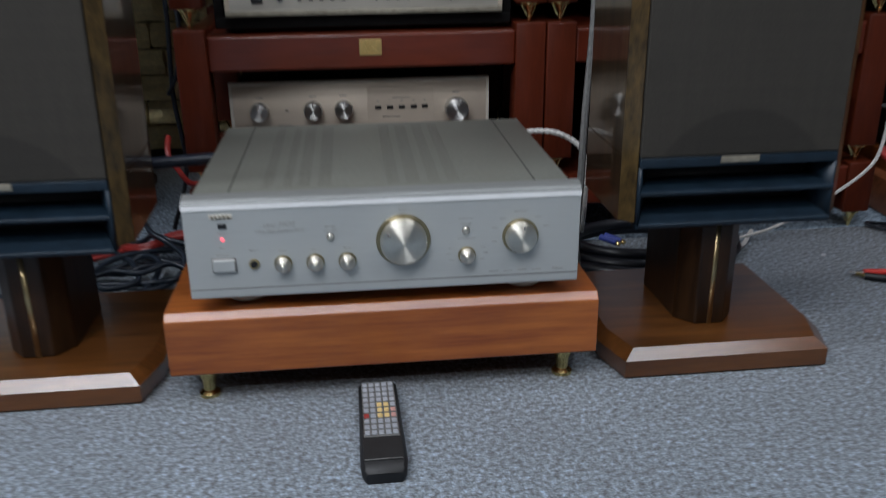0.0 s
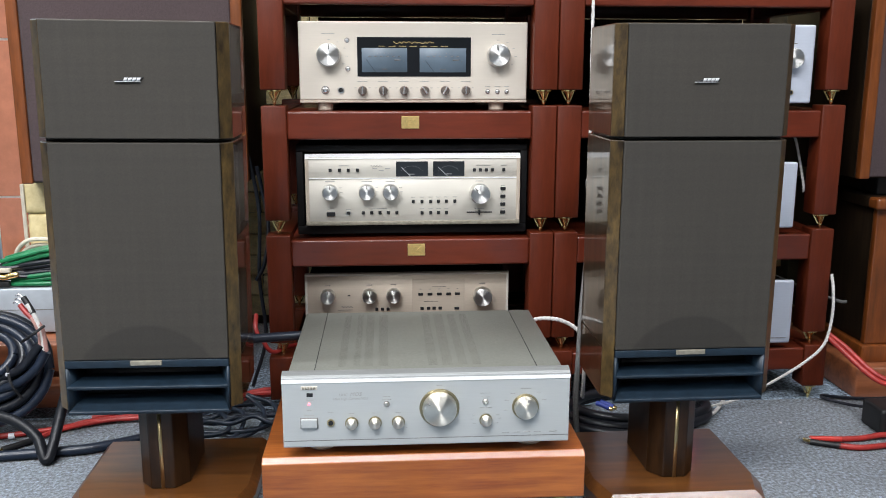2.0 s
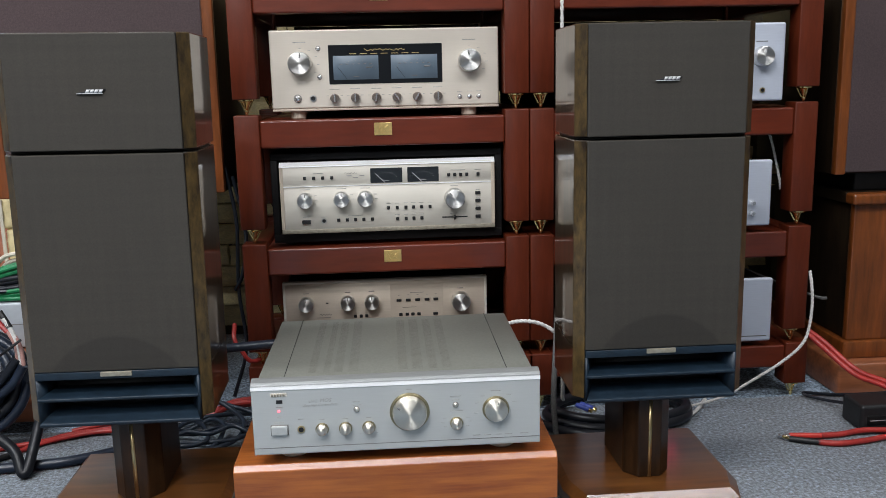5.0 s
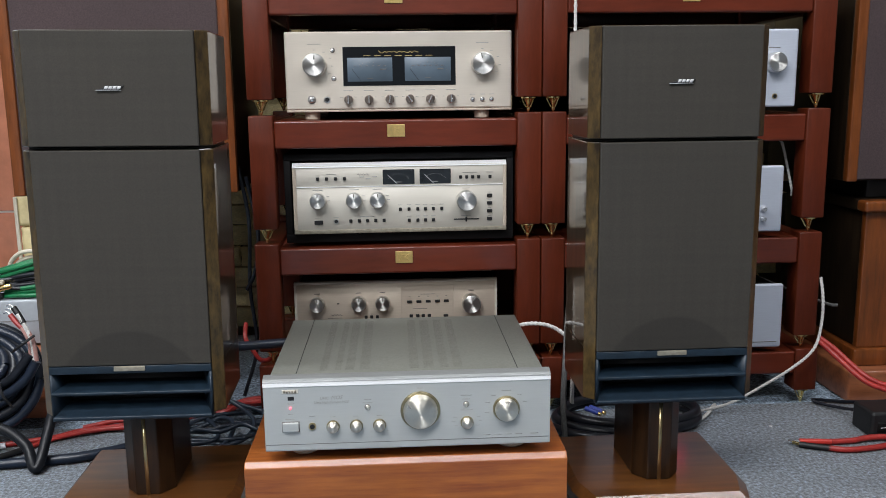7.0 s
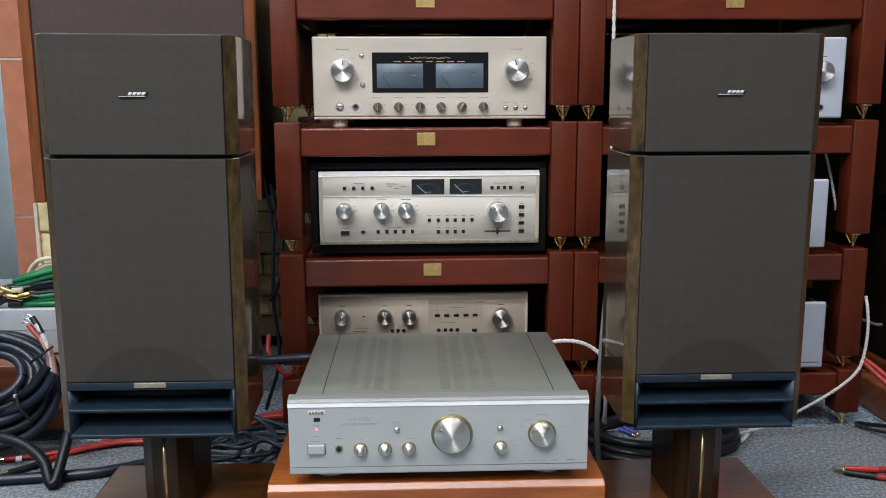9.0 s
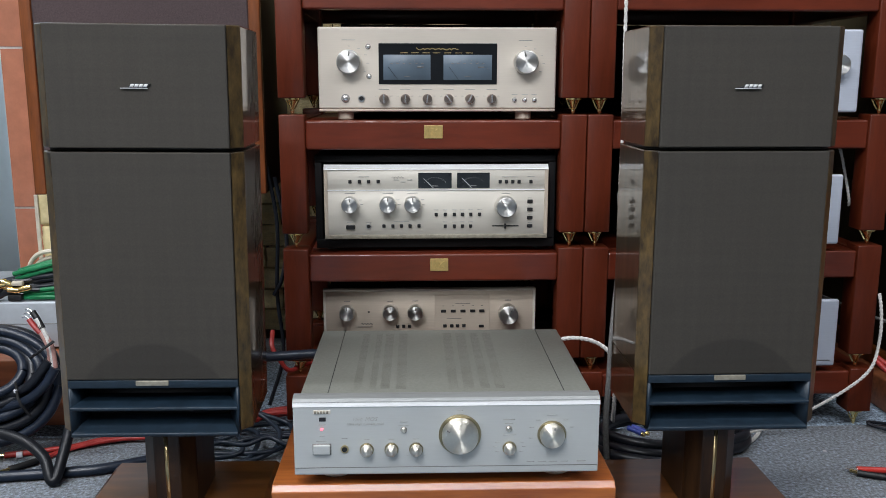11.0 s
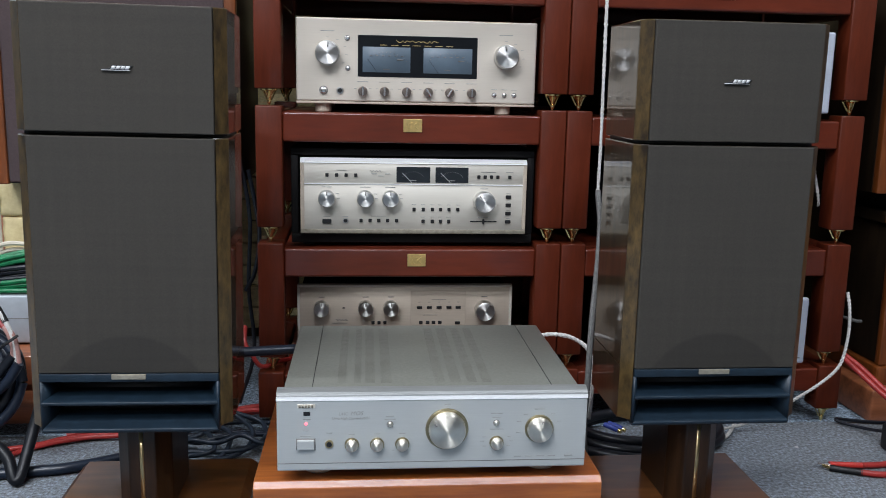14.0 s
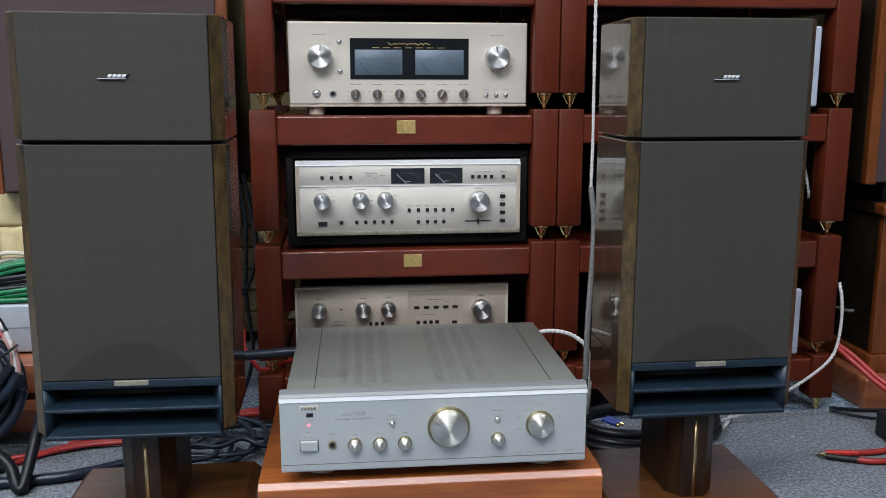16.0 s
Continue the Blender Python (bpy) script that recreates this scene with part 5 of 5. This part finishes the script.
tangle = thing("cable_tangle", "tangle of dark blue-grey cables on the carpet", "cable", (-0.38, -0.05, 0))
runs = (((-0.5, -0.06, 0.007), (-0.44, -0.075, 0.008), (-0.41, -0.062, 0.012), (-0.384, -0.05, 0.02), (-0.355, -0.08, 0.022), (-0.35, -0.12, 0.014), (-0.362, -0.164, 0.008), (-0.4, -0.18, 0.007), (-0.46, -0.15, 0.007)),
        ((-0.5, -0.11, 0.007), (-0.437, -0.1, 0.012), (-0.4, -0.115, 0.017), (-0.36, -0.11, 0.026), (-0.31, -0.09, 0.02), (-0.25, -0.06, 0.008)),
        ((-0.48, -0.13, 0.007), (-0.405, -0.138, 0.008), (-0.35, -0.15, 0.013), (-0.312, -0.14, 0.015), (-0.288, -0.09, 0.014), (-0.3, -0.03, 0.02), (-0.345, -0.01, 0.03), (-0.378, 0.005, 0.035), (-0.4, 0.02, 0.02), (-0.45, 0.03, 0.007)),
        ((-0.39, 0.02, 0.05), (-0.372, -0.02, 0.048), (-0.34, -0.045, 0.036), (-0.312, -0.085, 0.026), (-0.315, -0.13, 0.013), (-0.35, -0.165, 0.007), (-0.42, -0.2, 0.007)),
        ((-0.46, -0.04, 0.007), (-0.4, -0.03, 0.018), (-0.35, -0.05, 0.008), (-0.3, -0.05, 0.008), (-0.24, -0.03, 0.007)),
        ((-0.47, -0.16, 0.02), (-0.42, -0.12, 0.023), (-0.37, -0.135, 0.024), (-0.33, -0.115, 0.03), (-0.29, -0.13, 0.02), (-0.25, -0.1, 0.008)),
        ((-0.44, 0.0, 0.008), (-0.39, -0.09, 0.02), (-0.375, -0.15, 0.016), (-0.42, -0.165, 0.014), (-0.45, -0.11, 0.016), (-0.42, -0.05, 0.02), (-0.34, -0.02, 0.018), (-0.26, -0.01, 0.008)))
for k, run in enumerate(runs):
    part("strand", tube(run, 0.0047, 10, 7), (SLATECABLE, RUBBERBLUE, SLATECABLE)[k % 3], tangle)
for k in range(2):
    part("red_strand", tube([(-0.24, 0.045 - 0.02 * k, 0.02), (-0.3, 0.03 - 0.02 * k, 0.03), (-0.35, 0.02 - 0.015 * k, 0.028), (-0.39, 0.0 - 0.02 * k, 0.018), (-0.45, 0.03, 0.009)], 0.0062, 9, 6), REDCABLE, tangle)
cable("interconnect_cable", "thick dark cable into the amplifier's back", [(-0.42, -0.18, 0.203), (-0.33, -0.165, 0.2045), (-0.25, -0.155, 0.206), (-0.19, -0.15, 0.206), (-0.15, -0.16, 0.2)], 0.0088, RUBBERBLUE, seg=12)
cable("red_cable", "thin red cable behind the rack foot", [(-0.335, 0.02, 0.2), (-0.332, -0.012, 0.178), (-0.318, -0.02, 0.155), (-0.3, -0.012, 0.128), (-0.275, 0.055, 0.117), (-0.24, 0.1, 0.1105)], 0.0046, REDCABLE)
cable("mains_cable", "black mains cable hanging beside the rack", [(-0.335, 0.12, 0.5), (-0.322, 0.13, 0.42), (-0.315, 0.12, 0.36), (-0.325, 0.11, 0.29), (-0.345, 0.12, 0.25)], 0.0042, RUBBER)
cable("mains_cable", "black mains cable hanging beside the rack", [(-0.352, 0.13, 0.52), (-0.335, 0.13, 0.4), (-0.34, 0.13, 0.25), (-0.33, 0.12, 0.12), (-0.36, 0.1, 0.012)], 0.0042, RUBBER)

# ---- right: cables, adapter ----
cable("white_cable", "white braided cable hanging down the rack", [(0.349, -0.02, 1.0), (0.349, -0.018, 0.85), (0.351, -0.015, 0.7), (0.353, -0.013, 0.58), (0.3525, -0.012, 0.48)], 0.0037, WHITECABLE, twist=True)
cable("white_cable", "white braided cable from the amplifier's back", [(0.19, -0.145, 0.21), (0.23, -0.12, 0.219), (0.268, -0.12, 0.219), (0.3, -0.12, 0.207), (0.322, -0.125, 0.185), (0.331, -0.118, 0.14), (0.336, -0.1, 0.08), (0.345, -0.06, 0.03), (0.36, -0.01, 0.006)], 0.0042, WHITECABLE, twist=True)
cable("grey_cable", "grey sleeved cable dropping behind the speaker", [(0.3525, -0.012, 0.48), (0.35, -0.05, 0.4), (0.315, -0.15, 0.25), (0.302, -0.19, 0.16), (0.298, -0.195, 0.08), (0.304, -0.19, 0.01)], 0.0055, GREYCABLE)
cable("white_cable", "white braided cable looping past the rack", [(0.895, -0.005, 0.272), (0.893, -0.02, 0.245), (0.894, -0.025, 0.2), (0.886, -0.03, 0.145), (0.865, -0.04, 0.115), (0.82, -0.05, 0.085), (0.76, -0.06, 0.055), (0.68, -0.07, 0.02), (0.58, -0.09, 0.007)], 0.0034, WHITECABLE, twist=True)
cable("grey_cable", "short grey cable end behind the rack", [(0.9, 0.4, 0.2), (0.92, 0.2, 0.199), (0.946, 0.06, 0.197), (0.966, 0.05, 0.195)], 0.0035, GREYCABLE)
cable("white_cable", "short white braided cable inside the rack", [(0.828, 0.09, 0.566), (0.832, 0.08, 0.554), (0.845, 0.08, 0.509), (0.858, 0.08, 0.457), (0.862, 0.085, 0.44)], 0.0031, WHITECABLE, twist=True)
rc = thing("speaker_cable", "flat red speaker cable with black and red plugs", "cable", (0.9, -0.1, 0))
part("red_core", tube([(0.886, -0.025, 0.14), (0.91, -0.05, 0.115), (0.95, -0.11, 0.073), (0.985, -0.17, 0.064), (1.03, -0.24, 0.03), (1.0, -0.255, 0.01), (0.902, -0.246, 0.009), (0.85, -0.252, 0.0062), (0.807, -0.254, 0.0062)], 0.0056, 10, 6), REDCABLE, rc)
part("red_core", tube([(0.89, -0.02, 0.145), (0.918, -0.045, 0.122), (0.96, -0.1, 0.078), (1.0, -0.16, 0.066), (1.05, -0.24, 0.03), (1.03, -0.275, 0.01), (0.94, -0.275, 0.008), (0.876, -0.287, 0.0062), (0.823, -0.293, 0.0062), (0.787, -0.282, 0.0062)], 0.0056, 10, 6), REDCABLE, rc)
part("red_plug", tube([(0.807, -0.254, 0.0062), (0.78, -0.25, 0.0062), (0.748, -0.246, 0.0062)], 0.0055, 12, 3), PLUGRED, rc)
part("black_plug", tube([(0.79, -0.283, 0.0062), (0.765, -0.272, 0.0062), (0.741, -0.26, 0.0062)], 0.0057, 12, 3), BLACK, rc)
part("gold_tip", tube([(0.744, -0.261, 0.0062), (0.738, -0.2545, 0.0062), (0.734, -0.249, 0.0062)], 0.0032, 10, 3), BRASS, rc)
part("steel_tip", tube([(0.736, -0.251, 0.0062), (0.7275, -0.2425, 0.0062)], 0.0024, 8, 2), TRIM, rc)
part("steel_tip", tube([(0.75, -0.2462, 0.0062), (0.735, -0.2442, 0.0062)], 0.0026, 8, 2), TRIM, rc)
ad = thing("power_adapter", "black mains adapter block with cord", "power adapter", (0.96, -0.16, 0))
part("body", box(0.898, 1.02, -0.232, -0.16, 0.0, 0.052, 0.006, 3), BLACK, ad)
part("recess", box(0.91, 1.0, -0.2335, -0.231, 0.012, 0.032, 0.002, 2), CHASSIS, ad)
part("label_line", box(0.916, 0.95, -0.2345, -0.233, 0.0205, 0.0225), TRIM, ad)
part("cord", tube([(0.92, -0.162, 0.03), (0.91, -0.1, 0.012), (0.885, -0.05, 0.006), (0.88, -0.035, 0.008), (0.9, -0.034, 0.006), (0.97, -0.05, 0.005), (1.1, -0.05, 0.005)], 0.0035, 6, 5), RUBBER, ad)
rcoil = thing("cable_coil", "coil of black cable on carpet behind stand", "cable", (0.45, -0.1, 0))
for k, (lx, ly, lz, ax, ay) in enumerate(((0.452, -0.1, 0.0105, 0.147, 0.088), (0.458, -0.096, 0.0225, 0.136, 0.08))):
    part("turn", tube(loops(lx, ly, lz, ax, ay, 1.02, 0.01, 0.025, 0.004, seed=90 + k, start=k), 0.0098, 12, 5), RUBBER, rcoil)
part("tail", tube([(0.24, -0.1, 0.0105), (0.275, -0.125, 0.0105), (0.32, -0.178, 0.0105), (0.4, -0.212, 0.0105), (0.47, -0.2, 0.0105), (0.55, -0.15, 0.0105)], 0.0095, 12, 6), RUBBER, rcoil)
for k in range(2):
    ox, oy = 0.010 * k, 0.006 * k
    part("blue_plug", tube([(0.364 + ox, -0.106 + oy, 0.034), (0.374 + ox, -0.117 + oy, 0.033), (0.385 + ox, -0.129 + oy, 0.031)], 0.0052, 10, 4), BLUEPLUG, rcoil, "blue plug")
    part("plug_tip", tube([(0.384 + ox, -0.128 + oy, 0.031), (0.389 + ox, -0.1335 + oy, 0.03)], 0.0042, 10, 2), BRASS, rcoil, "gold plug tip")
part("white_strand", tube([(0.36, -0.14, 0.012), (0.42, -0.175, 0.01), (0.5, -0.18, 0.008), (0.6, -0.12, 0.007), (0.66, -0.04, 0.006)], 0.004, 6, 5), WHITECABLE, rcoil)

solid("paper_scrap", prism([(0.728, -0.157), (0.734, -0.16), (0.736, -0.154), (0.731, -0.151)], 0.0, 0.002), WHITEBOX, "tiny white paper scrap on the carpet", "scrap", loc=(0.732, -0.156, 0))

# ---- wall pieces ----
pier = bpy.data.objects["wall_pier"]
tile_me = None
for zz in (-0.018, 0.38, 0.778, 1.176):
    z_lo = max(0.0, zz)
    ob = new("tile", mesh_of("tile", box(-1.0615, -0.9865, 0.5545, 0.5575, z_lo, zz + 0.3925, 0.0008, 1), TILE))
    ob.parent = pier
wall_n = bpy.data.objects["wall_north"]
rs = random.Random(7)
variants = []
for k in range(9):
    bm = box(-0.5, 0.5, -0.5, 0.5, -0.5, 0.5)
    bmesh.ops.subdivide_edges(bm, edges=bm.edges[:], cuts=2, use_grid_fill=True)
    for v in bm.verts:
        if v.co.y < -0.4:
            v.co.y += rs.uniform(-0.35, 0.25)
        v.co.x += rs.uniform(-0.015, 0.015)
        v.co.z += rs.uniform(-0.03, 0.03)
    variants.append(mesh_of("stone", bm, CREAM))
for row in range(18):
    x = -0.983
    z = 0.03 + row * 0.058
    while x < 0.95:
        w = rs.uniform(0.09, 0.19)
        ob = new("stone", variants[rs.randrange(9)])
        ob.location, ob.scale = (x + w / 2, 0.632, z + 0.028), (w - 0.006, 0.03, 0.053)
        ob.parent = wall_n
        x += w
